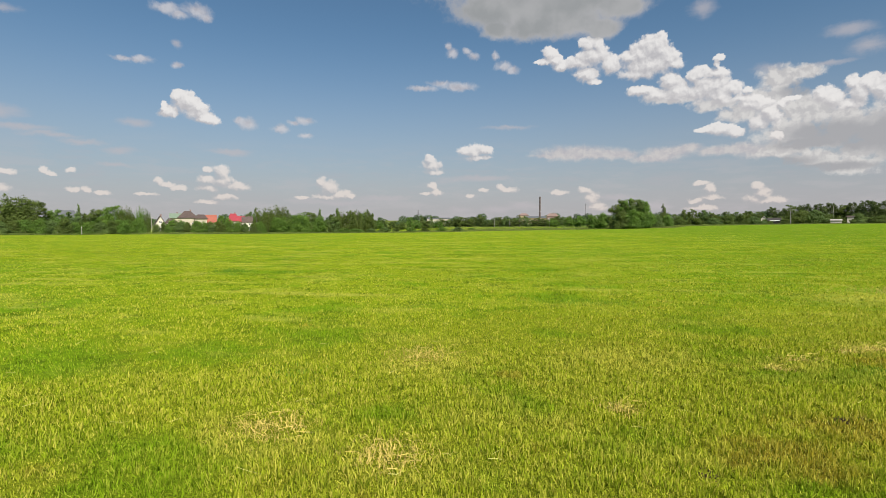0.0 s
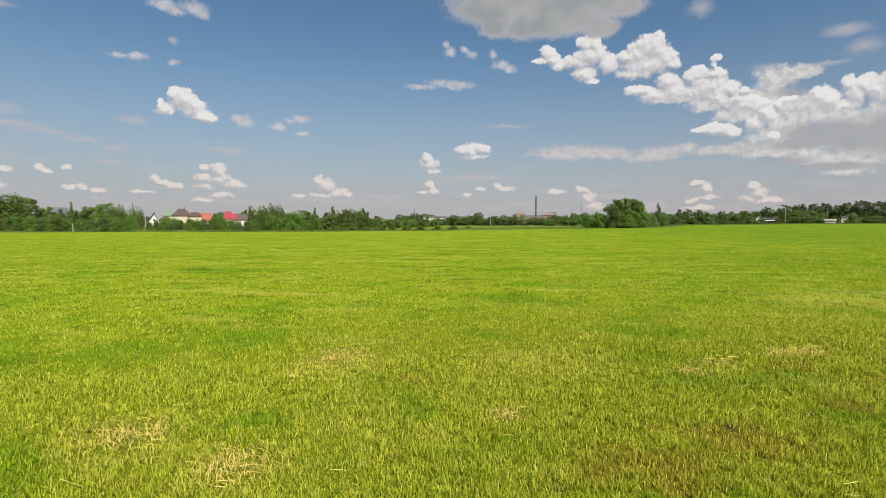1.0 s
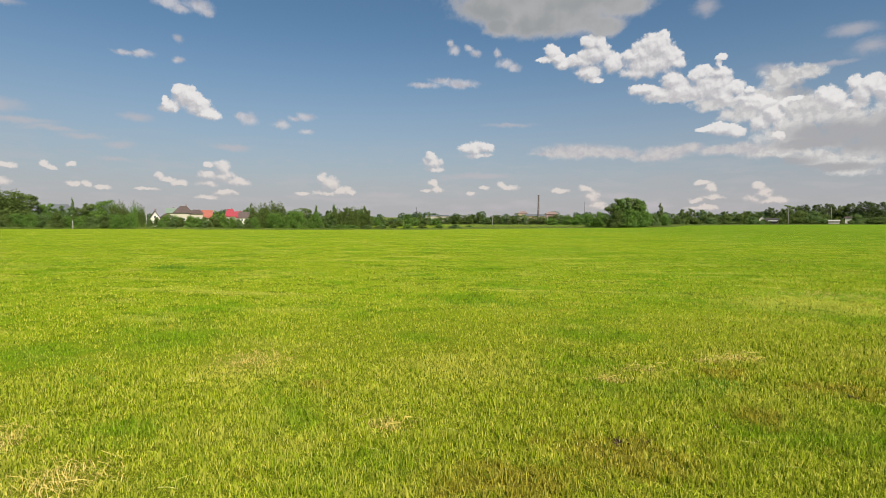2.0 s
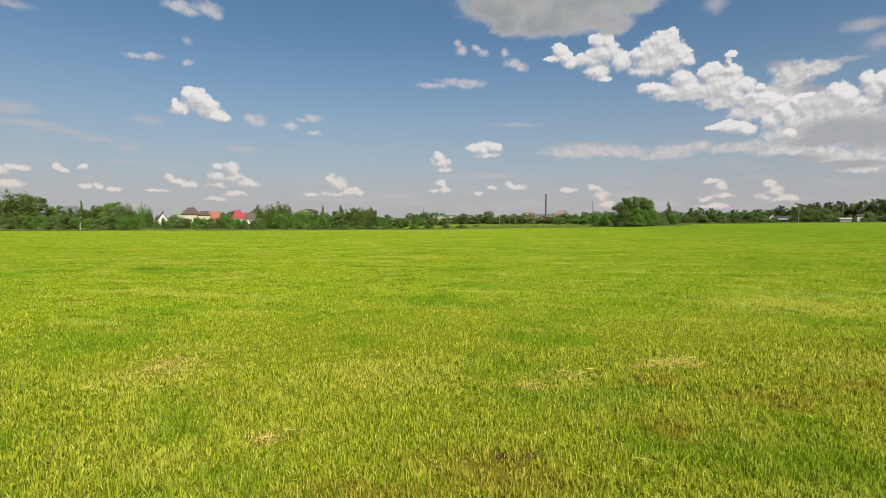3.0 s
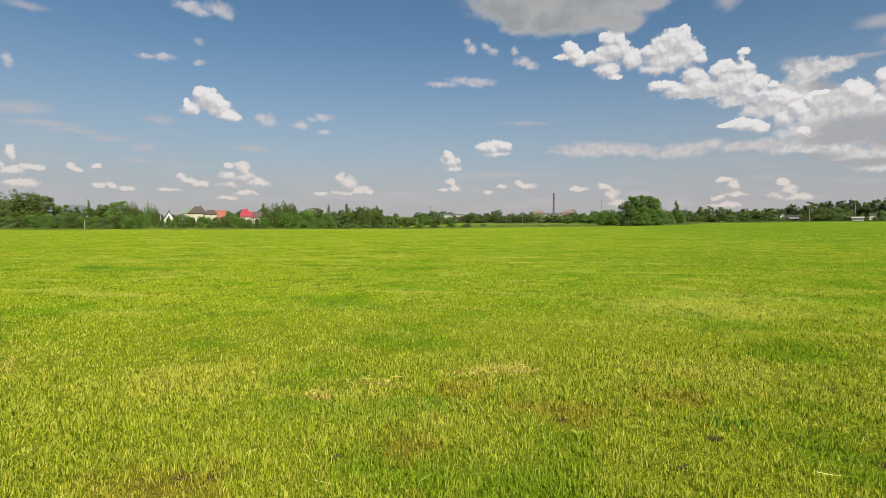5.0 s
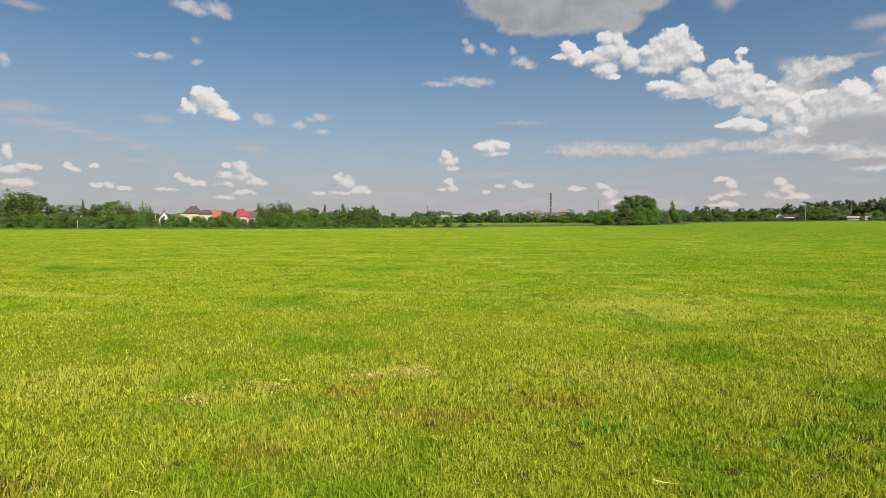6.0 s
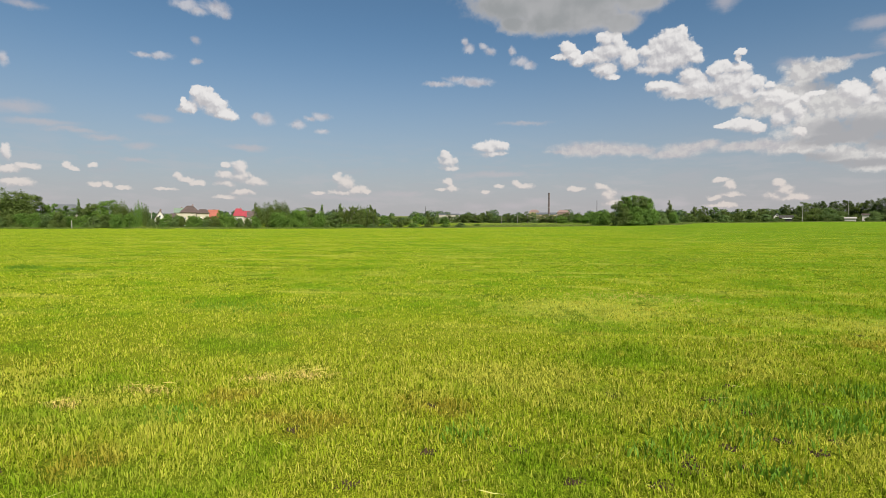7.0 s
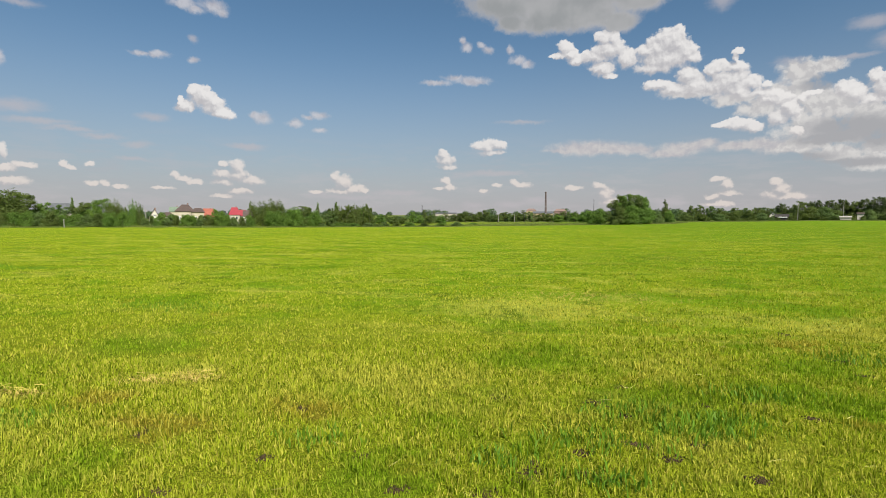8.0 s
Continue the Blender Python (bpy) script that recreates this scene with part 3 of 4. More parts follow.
# dry, flattened or thin places in the sward: x, y, half length, half depth
DRY_SPOTS = [(-0.6, 2.05, 0.26, 0.28), (5.03, 6.2, 0.24, 0.13), (4.6, 6.0, 0.26, 0.08), (-0.95, 5.05, 0.40, 0.45), (1.26, 3.3, 0.16, 0.14),
             (3.29, 4.97, 0.16, 0.09), (3.75, 5.45, 0.28, 0.07), (-1.75, 2.45, 0.35, 0.30), (9.0, 13.2, 1.0, 0.7), (10.3, 12.8, 1.2, 0.7)]
BARE_SPOTS = [(3.1, 3.35, 0.10, 0.10), (3.3, 3.4, 0.09, 0.08), (1.6, 2.1, 0.10, 0.10), (6.5, 5.6, 0.09, 0.09), (3.95, 3.8, 0.08, 0.08),
              (8.86, 4.8, 0.12, 0.08), (8.5, 4.9, 0.10, 0.08), (9.2, 5.35, 0.10, 0.07), (9.7, 5.4, 0.08, 0.08), (12.0, 9.65, 0.16, 0.14),
              (12.05, 8.15, 0.16, 0.16), (8.2, 6.2, 0.12, 0.10), (10.4, 6.4, 0.09, 0.09), (7.35, 4.8, 0.09, 0.08), (7.7, 4.4, 0.10, 0.07),
              (6.3, 4.1, 0.10, 0.08), (5.55, 4.85, 0.08, 0.08), (6.7, 4.65, 0.08, 0.08), (8.5, 4.66, 0.10, 0.07), (9.35, 6.7, 0.1, 0.1)]
OPEN_SPOTS = [(9.07, 6.20, 0.13, 0.10), (8.85, 5.13, 0.10, 0.08), (8.50, 4.77, 0.10, 0.08), (9.31, 5.31, 0.09, 0.07), (9.45, 5.15, 0.09, 0.07), (12.00, 9.67, 0.21, 0.16), (12.05, 8.18, 0.17, 0.13), (11.91, 7.55, 0.13, 0.10), (8.25, 4.45, 0.13, 0.10), (9.92, 4.92, 0.10, 0.08), (9.96, 6.32, 0.09, 0.07), (10.78, 6.13, 0.09, 0.07), (9.28, 5.92, 0.10, 0.08)]


def spot_mask(x, y, spots):
    total = np.zeros_like(x)
    for cx, cy, w, h in spots:
        total = np.maximum(total, np.exp(-(((x - cx) / w) ** 2 + ((y - cy) / h) ** 2)))
    return total


def sward(count, near, far, power, seed):
    """Places in front of the walked line, thinner with distance d as d ** -power."""
    rng = np.random.default_rng(seed)
    along = PATH_TO - PATH_FROM
    length = np.hypot(*along)
    along = along / length
    ahead = np.array([-along[1], along[0]])
    grid = np.linspace(near, far, 4000)
    weight = (length + 1.0 + 2.2 * grid) * grid ** -power
    cum = np.cumsum(weight)
    d = np.interp(rng.uniform(0, cum[-1], count), cum, grid)
    low, high = -0.8 * d - 0.5 - rng.exponential(0.12, count) * d, length + 1.4 * d + 0.5 + rng.exponential(0.12, count) * d
    s = low + (high - low) * rng.uniform(0, 1, count)
    p = PATH_FROM + s[:, None] * along + d[:, None] * ahead
    return p[:, 0], p[:, 1], d, rng


def sprout(x, y, d, rng):
    """Height, width and lean of the blades at given places, thinned where the sward is open."""
    tall = value_noise(x / 2.2, y / 2.2, 21)
    clump = np.clip(value_noise(x / 0.085, y / 0.085, 31) * 3.0 - 1.0, 0, 1)
    dry, bare = spot_mask(x, y, DRY_SPOTS), spot_mask(x, y, BARE_SPOTS)
    keep = rng.uniform(0, 1, len(x)) > 0.75 * dry + np.maximum(0.6 * bare, 0.8 * spot_mask(x, y, OPEN_SPOTS))
    keep &= rng.uniform(0, 1, len(x)) < 0.36 + 1.0 * clump
    x, y, d, tall, clump, dry = (q[keep] for q in (x, y, d, tall, clump, dry))
    n = len(x)
    height = (0.019 + 0.030 * tall + 0.040 * clump) * rng.uniform(0.55, 1.25, n) * (1 - 0.4 * dry) * np.clip(1.0 - 0.015 * (d - 4.0), 0.6, 1.0)
    width = 0.0066 * np.clip((d / 3.5) ** 0.75, 0.9, 6.0) * rng.uniform(0.7, 1.5, n)
    lean = np.clip(rng.gamma(1.8, 0.27, n) + 0.6 * dry, 0, 1.3)
    return x, y, height, width, lean


def make_grass():
    """Cut blades: stiff strips and bent ones near the walked line, single slivers farther off."""
    x, y, d, rng = sward(440000, 2.5, 6.6, 1.0, 11)
    x, y, height, width, lean = sprout(x, y, d, rng)
    strips = blades(x, y, height, width, lean, rng)
    bent = rng.uniform(0, 1, len(x)) < 0.5
    stiff = strips[~bent]
    top = (stiff[:, 1] - stiff[:, 0])[:, None, :] * np.array([[0.24], [-0.24]])[None]
    stiff = np.concatenate([stiff[:, :2], stiff[:, 4:5] + top], 1)
    far = [sward(700000, 6.4, 120.0, 1.85, 12)[:3]]
    # the same grass round about and behind
    a, r = rng.uniform(0, 2 * np.pi, 150000), 17.0 * rng.uniform(0, 1, 150000) ** 0.55
    x2, y2 = 4.5 + 1.25 * r * np.cos(a), -0.4 + r * np.sin(a)
    ahead = (x2 - 4.5) * -0.35 + (y2 + 0.13) * 0.937
    behind = ahead < 2.6
    far.append((x2[behind], y2[behind], np.clip(np.abs(ahead[behind]) + 6.0, 6.0, 20.0)))
    x, y, d = (np.concatenate(q) for q in zip(*far))
    x, y, height, width, lean = sprout(x, y, d, rng)
    slivers = blades(x, y, height, width * 1.35, lean, rng)[:, [0, 1, 4]]
    for chosen, corners, label in ((strips[bent], BLADE, "bent bright green mown grass blades beside the walked line"),
                                   (stiff, [(0, 1, 2, 3)], "stiff yellow-green cut grass stubble beside the walked line"),
                                   (slivers, [(0, 1, 2)], "short bright green mown grass blades across the field")):
        tagged(new("grass", mesh_of("grass", chosen, grass_mat, corners)), label, "grass", kind="stuff")


make_grass()


def make_straw(spots, name, label):
    """Dead, flattened blades with a few cut stalks among them."""
    rng = np.random.default_rng(5)
    for cx, cy, w, h in spots:
        n = int(min(420, 3600 * w * h + 60))
        x, y = cx + rng.normal(0, 0.6 * w, n), cy + rng.normal(0, 0.6 * h, n)
        dead = blades(x, y, rng.uniform(0.04, 0.10, n), rng.uniform(0.004, 0.008, n), rng.uniform(0.3, 1.4, n), rng)
        k = int(n * 0.16) + 6
        x, y = cx + rng.normal(0, 0.6 * w, k), cy + rng.normal(0, 0.6 * h, k)
        turn, length, half = rng.normal(0.15, 0.45, k), rng.uniform(0.06, 0.18, k), rng.uniform(0.0010, 0.0019, k)
        way = np.stack([np.cos(turn), np.sin(turn), rng.normal(0, 0.25, k)], -1) * length[:, None]
        side = np.stack([-np.sin(turn), np.cos(turn), rng.normal(0, 0.6, k)], -1) * half[:, None]
        start = np.stack([x, y, ground_z(x, y) + rng.uniform(0.04, 0.09, k)], -1)
        half_way = start + way * 0.5 + np.array([0, 0, 1]) * rng.uniform(0, 0.015, k)[:, None]
        stalks = np.stack([start - side, start + side, half_way + side, half_way - side, start + way], 1)
        me = mesh_of(name, np.concatenate([dead, stalks]), straw_mat, BLADE)
        tagged(new(name, me), label, "straw", "straw patches", "stuff")


make_straw(DRY_SPOTS, "straw_patch", "patch of dry tan straw lying in the grass")


def make_soil():
    """Crumbs of dark bare soil where the sward is open."""
    rng = np.random.default_rng(6)
    for cx, cy, w, h in BARE_SPOTS + OPEN_SPOTS:
        n = 90
        x, y = cx + rng.normal(0, 0.42 * w, n), cy + rng.normal(0, 0.42 * h, n)
        r = rng.uniform(0.003, 0.011, n)
        c = np.stack([x, y, ground_z(x, y) + r * 0.4], -1)
        o = rng.uniform(0.7, 1.2, (n, 6, 1)) * np.array([(1, 0, 0), (-1, 0, 0), (0, 1, 0), (0, -1, 0), (0, 0, 1), (0, 0, -1)])[None] * r[:, None, None]
        sides = [(0, 2, 4), (2, 1, 4), (1, 3, 4), (3, 0, 4), (2, 0, 5), (1, 2, 5), (3, 1, 5), (0, 3, 5)]
        me = mesh_of("bare_soil", c[:, None, :] + o, soil_mat, sides)
        tagged(new("bare_soil", me), "small patch of dark bare soil between the grass", "soil", "bare spots", "stuff")


make_soil()


def make_stalks():
    """Single cut stalks strewn over the near field."""
    x, y, d, rng = sward(300, 1.6, 11.0, 1.0, 23)
    n = len(x)
    turn, length, half = rng.normal(0.25, 0.55, n), rng.uniform(0.06, 0.19, n), rng.uniform(0.0009, 0.0019, n)
    way = np.stack([np.cos(turn), np.sin(turn), rng.normal(0, 0.12, n)], -1) * length[:, None]
    side = np.stack([-np.sin(turn), np.cos(turn), rng.normal(0, 0.6, n)], -1) * half[:, None]
    start = np.stack([x, y, ground_z(x, y) + rng.uniform(0.045, 0.085, n)], -1)
    half_way = start + way * 0.5 + np.stack([-np.sin(turn), np.cos(turn), np.ones(n)], -1) * rng.normal(0, 0.012, n)[:, None]
    me = mesh_of("cut_stalks", np.stack([start - side, start + side, half_way + side, half_way - side, start + way], 1), stalk_mat, BLADE)
    tagged(new("cut_stalks", me), "loose pale green-yellow cut stalks strewn over the grass", "straw", kind="stuff")


make_stalks()


def make_weeds():
    """Taller dark green weeds standing in the mown field."""
    rng = np.random.default_rng(8)
    for cx, cy, w, h, tall in ((-10.3, 16.4, 0.7, 0.45, 0.19), (-8.2, 16.3, 0.6, 0.4, 0.10), (1.6, 10.4, 1.3, 0.6, 0.075), (-2.2, 4.0, 0.5, 0.4, 0.07), (9.4, 6.0, 0.6, 0.3, 0.12), (8.9, 5.3, 0.5, 0.25, 0.12), (10.5, 6.6, 0.6, 0.3, 0.12), (6.9, 5.0, 0.3, 0.2, 0.10), (12.2, 8.2, 0.6, 0.4, 0.12), (4.4, 5.0, 0.3, 0.25, 0.08), (8.3, 4.9, 0.3, 0.2, 0.11), (9.7, 5.6, 0.4, 0.2, 0.13), (10.1, 5.9, 0.35, 0.2, 0.13), (9.0, 4.7, 0.3, 0.15, 0.12)):
        n = int(420 * w)
        x, y = cx + rng.normal(0, 0.5 * w, n), cy + rng.normal(0, 0.5 * h, n)
        f = blades(x, y, tall * rng.uniform(0.4, 1.1, n), rng.uniform(0.008, 0.018, n), rng.uniform(0.1, 0.7, n), rng)
        tagged(new("weed_clump", mesh_of("weed_clump", f, weed_mat, BLADE)), "clump of taller dark green weeds in the grass", "weeds", kind="stuff")


make_weeds()


# ---- trees ----
def tree_leaves(clumps, count, leaf, rng):
    """Small leaf sprays over the outside of clumps (x, y, z, rx, rz)."""
    clumps = np.array(clumps)
    area = clumps[:, 3] * (clumps[:, 3] + clumps[:, 4])
    pick = rng.choice(len(clumps), count, p=area / area.sum())
    c = clumps[pick]
    way = rng.normal(0, 1, (count, 3))
    way /= np.linalg.norm(way, axis=1)[:, None]
    shell = rng.uniform(0.35, 1.1, count) ** 0.6
    at = c[:, :3] + way * shell[:, None] * np.stack([c[:, 3], c[:, 3], c[:, 4]], -1)
    normal = way + rng.normal(0, 0.5, (count, 3)) + np.array([0, 0, 0.35])
    normal /= np.linalg.norm(normal, axis=1)[:, None]
    u = np.cross(normal, rng.normal(0, 1, (count, 3)))
    u /= np.linalg.norm(u, axis=1)[:, None]
    v = np.cross(normal, u)
    size = leaf * rng.uniform(0.5, 1.4, count)[:, None]
    u, v = u * size, v * size * 1.3
    return np.stack([at - u, at + u * 0.9, at + v], 1)


def crown_clumps(kind, rng):
    """The leafy clumps of a crown 1 high: (x, y, z, rx, rz) each."""
    out = []
    if kind == "broad":         # a rounded crown of uneven heads
        for i in range(54):
            a, k = rng.uniform(0, 2 * np.pi), (i + rng.uniform(0, 1)) / 54
            z = 0.07 + 0.84 * k
            r = 0.43 * np.sin(np.pi * (0.26 + 0.66 * k)) ** 0.7 * rng.uniform(0.35, 1.05)
            s = rng.uniform(0.07, 0.14) * (1.2 - 0.6 * k)
            out.append((r * np.cos(a), r * np.sin(a), z, s, s * rng.uniform(0.65, 1.0)))
        out.append((0, 0, 0.5, 0.24, 0.32))
    elif kind == "plume":       # upright boughs with feathered tops, all blown to one side
        for i in range(26):
            a, r = rng.uniform(0, 2 * np.pi), 0.36 * rng.uniform(0, 1) ** 0.5
            top = (1.0 - 0.6 * r) * rng.uniform(0.8, 1.0)
            lean = rng.uniform(0.04, 0.13)
            for k in np.linspace(0, 1, 7):
                s = (0.125 - 0.085 * k ** 1.5) * rng.uniform(0.8, 1.2)
                z = 0.16 + (top - 0.16) * k
                out.append((r * np.cos(a) * (1 + 0.25 * k) - lean * k * k, r * np.sin(a) * (1 + 0.25 * k), z, s, s * 1.35))
        out += [(-0.03, 0, 0.36, 0.34, 0.3), (-0.04, 0.0, 0.56, 0.24, 0.24)]
    elif kind == "narrow":
        for i in range(24):
            k = i / 23
            a, r = rng.uniform(0, 2 * np.pi), rng.uniform(0.02, 0.24) * (1 - 0.8 * k)
            s = (0.22 - 0.18 * k) * rng.uniform(0.6, 1.15)
            out.append((r * np.cos(a) - 0.05 * k * k, r * np.sin(a), 0.10 + 0.86 * k, s, 0.075 * rng.uniform(0.7, 1.3)))
    else:
        for i in range(34):
            a, k = rng.uniform(0, 2 * np.pi), rng.uniform(0.0, 1.0)
            r = 0.43 * rng.uniform(0.1, 1.0) * (1 - 0.45 * k)
            s = rng.uniform(0.08, 0.18)
            out.append((r * np.cos(a), r * np.sin(a), 0.10 + 0.70 * k * rng.uniform(0.8, 1.1), s, s * 1.05))
        out.append((0, 0, 0.3, 0.3, 0.28))
    return out


def make_tree(kind, seed, leaf_mat, fine):
    """A tree 1 high and about 1 wide at its foot, as a thing: trunk with limbs, crown."""
    rng = np.random.default_rng(seed)
    base = new("tree" if kind != "shrub" else "shrub")
    clumps = crown_clumps(kind, rng)
    count, leaf = {"broad": (10500, 0.0175), "plume": (10500, 0.0165), "narrow": (6500, 0.0145), "shrub": (9000, 0.0185)}[kind]
    if not fine:
        count, leaf = int(count * 0.42), leaf * 1.5
    bm = bmesh.new()
    top = 0.62 if kind != "shrub" else 0.3
    rod(bm, (0, 0, -0.03), (0.01, 0, top * 0.55), 0.026, 0.017)
    rod(bm, (0.01, 0, top * 0.55), (0.0, 0.01, top * 1.35), 0.017, 0.004)
    for c in clumps[::max(1, len(clumps) // 10)]:
        rod(bm, (0, 0, min(c[2] * 0.6, top)), (c[0], c[1], c[2]), 0.010, 0.003, 5)
    part("trunk", bm, bark, base)
    part("crown", mesh_of("crown", tree_leaves(clumps, count, leaf, rng), leaf_mat), leaf_mat, base)
    return base


LEAVES = {"broad": (leaf_fresh, leaf_dark, leaf_grey, leaf_fresh, leaf_dark, leaf_wood, leaf_wood), "plume": (leaf_fresh, leaf_dark, leaf_dark),
          "narrow": (leaf_dark, leaf_grey, leaf_dark), "shrub": (leaf_fresh, leaf_dark, leaf_grey, leaf_fresh)}
MODELS = {}


def plant(rows, label, group, seed, shift=0, shades=None, fine=True):
    """Trees of given place, height and width; the first of each model is the one that the others copy."""
    rng = random.Random(seed)
    for i, (x, y, height, width, *kind) in enumerate(rows):
        kind = kind[0] if kind else "shrub"
        choice = shades[kind] if shades else range(min(5, len(LEAVES[kind])))
        pick = choice[(i * 7 + shift) % len(choice)]
        spread = width * {"broad": 1.12, "plume": 1.08, "narrow": 2.0, "shrub": 1.15}[kind]
        turn = rng.uniform(0, 6.28) if kind in ("broad", "shrub") else rng.uniform(-0.6, 0.6)
        m = Matrix.LocRotScale((x, y, float(ground_z(np.float64(x), np.float64(y)))), Euler((0, 0, turn)), (spread, spread, height * 1.05))
        key = (kind, pick, fine)
        if key in MODELS:
            ob = copy_thing(MODELS[key][0], m)
        else:
            ob = make_tree(kind, 17 * pick + 3 * len(kind) + 1, LEAVES[kind][pick], fine)
            MODELS[key] = (ob, m)
        text = {"broad": "leafy broadleaf tree ", "plume": "tall wind-blown feathery tree ", "narrow": "slender dark green tree ", "shrub": "dense green shrub "}[kind]
        tagged(ob, text + label, "shrub" if kind == "shrub" else "tree", group)


# x, y, height, width, kind
WEST_TREES = [
    (-171.6, 135.4, 10.8, 14.2, 'plume'),
    (-162.9, 137.0, 8.9, 9.8, 'broad'),
    (-156.1, 140.4, 13.2, 15.5, 'plume'),
    (-155.0, 141.6, 11.6, 14.0, 'broad'),
    (-165.6, 137.6, 9.6, 9.0, 'broad'),
    (-150.9, 147.5, 7.9, 8.9, 'broad'),
    (-149.2, 151.9, 7.3, 6.9, 'broad'),
    (-165.9, 173.3, 10.4, 3.2, 'narrow'),
    (-136.4, 148.2, 8.2, 9.2, 'broad'),
    (-131.0, 149.3, 9.0, 10.1, 'broad'),
    (-126.5, 150.1, 9.2, 5.9, 'plume'),
    (-145.6, 175.6, 8.6, 5.0, 'plume'),
    (-146.6, 181.5, 10.4, 4.4, 'plume'),
    (-144.6, 182.0, 9.7, 3.0, 'plume'),
]

WEST_HEDGE = [
    (-164.4, 130.6, 3.7, 5.8),
    (-157.8, 128.8, 3.8, 5.7),
    (-156.4, 131.2, 4.0, 5.8),
    (-149.9, 129.3, 4.1, 5.7),
    (-148.4, 131.7, 4.4, 5.7),
    (-146.8, 134.0, 4.6, 5.8),
    (-140.5, 132.2, 4.7, 5.7),
    (-138.8, 134.5, 4.9, 5.8),
    (-132.7, 132.6, 5.0, 5.7),
    (-130.9, 135.0, 3.7, 5.7),
    (-129.1, 137.4, 3.9, 5.8),
    (-123.1, 135.5, 4.1, 5.7),
    (-121.3, 137.9, 4.3, 5.8),
    (-115.5, 136.0, 4.4, 5.7),
    (-113.5, 138.4, 4.6, 5.7),
]

GARDEN_SHRUBS = [
    (-120.3, 155.4, 3.5, 3.4),
    (-119.6, 157.6, 4.0, 3.4),
    (-118.1, 157.9, 3.4, 3.0),
    (-119.2, 161.7, 5.0, 4.7),
    (-116.5, 162.3, 4.4, 4.7),
    (-113.8, 162.8, 4.1, 4.3),
    (-109.9, 161.5, 4.4, 4.6),
    (-107.8, 162.9, 4.1, 4.3),
    (-105.2, 163.4, 3.3, 4.6),
    (-103.1, 164.8, 4.5, 4.7),
    (-101.6, 167.2, 4.7, 4.7),
    (-100.0, 169.5, 4.4, 4.8),
    (-98.3, 171.9, 4.0, 4.8),
    (-95.6, 172.4, 3.8, 4.4),
    (-93.8, 174.8, 4.5, 4.5),
    (-126.5, 177.5, 5.0, 5.5),
    (-122.5, 180.5, 5.2, 5.5),
    (-119.0, 183.0, 4.8, 5.0),
    (-130.0, 208.6, 7.8, 4.4, 'broad'),
    (-128.7, 210.9, 7.1, 4.0, 'broad'),
    (-191.8, 344.5, 13.0, 8.0, 'broad'),
    (-178.8, 341.6, 13.0, 9.0, 'broad'),
    (-122.9, 193.6, 4.6, 3.7, 'shrub'),
]

MIDDLE_TREES = [
    (-121.2, 222.5, 11.4, 4.7, 'narrow'),
    (-118.1, 227.2, 12.1, 12.6, 'plume'),
    (-111.4, 228.5, 14.0, 13.7, 'plume'),
    (-103.7, 240.1, 10.7, 11.0, 'broad'),
    (-115.1, 282.8, 13.0, 5.1, 'narrow'),
    (-97.8, 237.2, 7.9, 9.2, 'shrub'),
    (-111.2, 287.6, 9.2, 11.1, 'broad'),
    (-110.1, 298.0, 13.4, 6.0, 'narrow'),
    (-103.8, 297.2, 11.1, 8.7, 'broad'),
    (-100.2, 299.9, 12.5, 7.4, 'narrow'),
    (-96.5, 302.7, 12.2, 8.1, 'broad'),
    (-93.5, 305.3, 12.6, 6.1, 'narrow'),
    (-91.8, 256.7, 2.7, 8.7, 'shrub'),
    (-86.6, 261.8, 2.4, 10.0, 'shrub'),
    (-79.0, 261.2, 2.7, 7.6, 'shrub'),
    (-76.2, 269.9, 2.1, 6.0, 'shrub'),
]

DARK_CLUMP = [
    (-110.4, 289.8, 11.2, 8.5, 'broad'),
    (-107.0, 294.5, 12.7, 9.3, 'plume'),
    (-102.1, 294.5, 13.0, 9.3, 'broad'),
    (-98.2, 297.3, 13.7, 9.3, 'plume'),
    (-94.6, 300.0, 13.4, 9.4, 'plume'),
    (-90.6, 299.7, 11.7, 6.7, 'broad'),
    (-111.1, 299.9, 14.2, 4.7, 'narrow'),
    (-94.5, 306.1, 13.3, 4.8, 'narrow'),
]

ROUND_BUSHES = [
    (-107.7, 219.0, 7.6, 11.6, 'shrub'),
    (-101.4, 222.2, 9.2, 11.7, 'shrub'),
    (-86.6, 194.0, 7.2, 8.0, 'shrub'),
    (-99.6, 218.5, 4.8, 10.0, 'shrub'),
]

SCRUB = [
    (-117.4, 404.7, 7.3, 10.8, 'broad'),
    (-117.6, 425.0, 8.1, 9.4, 'broad'),
    (-102.4, 397.4, 6.5, 10.5, 'broad'),
    (-93.1, 389.0, 6.1, 11.1, 'shrub'),
    (-95.9, 429.2, 9.5, 9.4, 'broad'),
    (-86.5, 410.6, 7.2, 9.9, 'broad'),
    (-84.5, 421.2, 10.9, 6.4, 'narrow'),
    (-76.4, 422.7, 10.4, 5.5, 'narrow'),
    (-76.5, 402.3, 6.8, 9.7, 'broad'),
    (-71.4, 423.7, 6.7, 10.1, 'broad'),
    (-87.1, 318.7, 3.3, 8.5, 'shrub'),
    (-82.0, 329.9, 3.9, 7.3, 'shrub'),
    (-66.9, 302.2, 3.0, 8.6, 'shrub'),
    (-52.4, 325.4, 2.7, 7.8, 'shrub'),
    (-41.3, 317.4, 3.0, 8.9, 'shrub'),
    (-61.5, 313.5, 2.5, 8.2, 'shrub'),
    (-39.1, 378.9, 1.4, 6.5, 'shrub'),
]

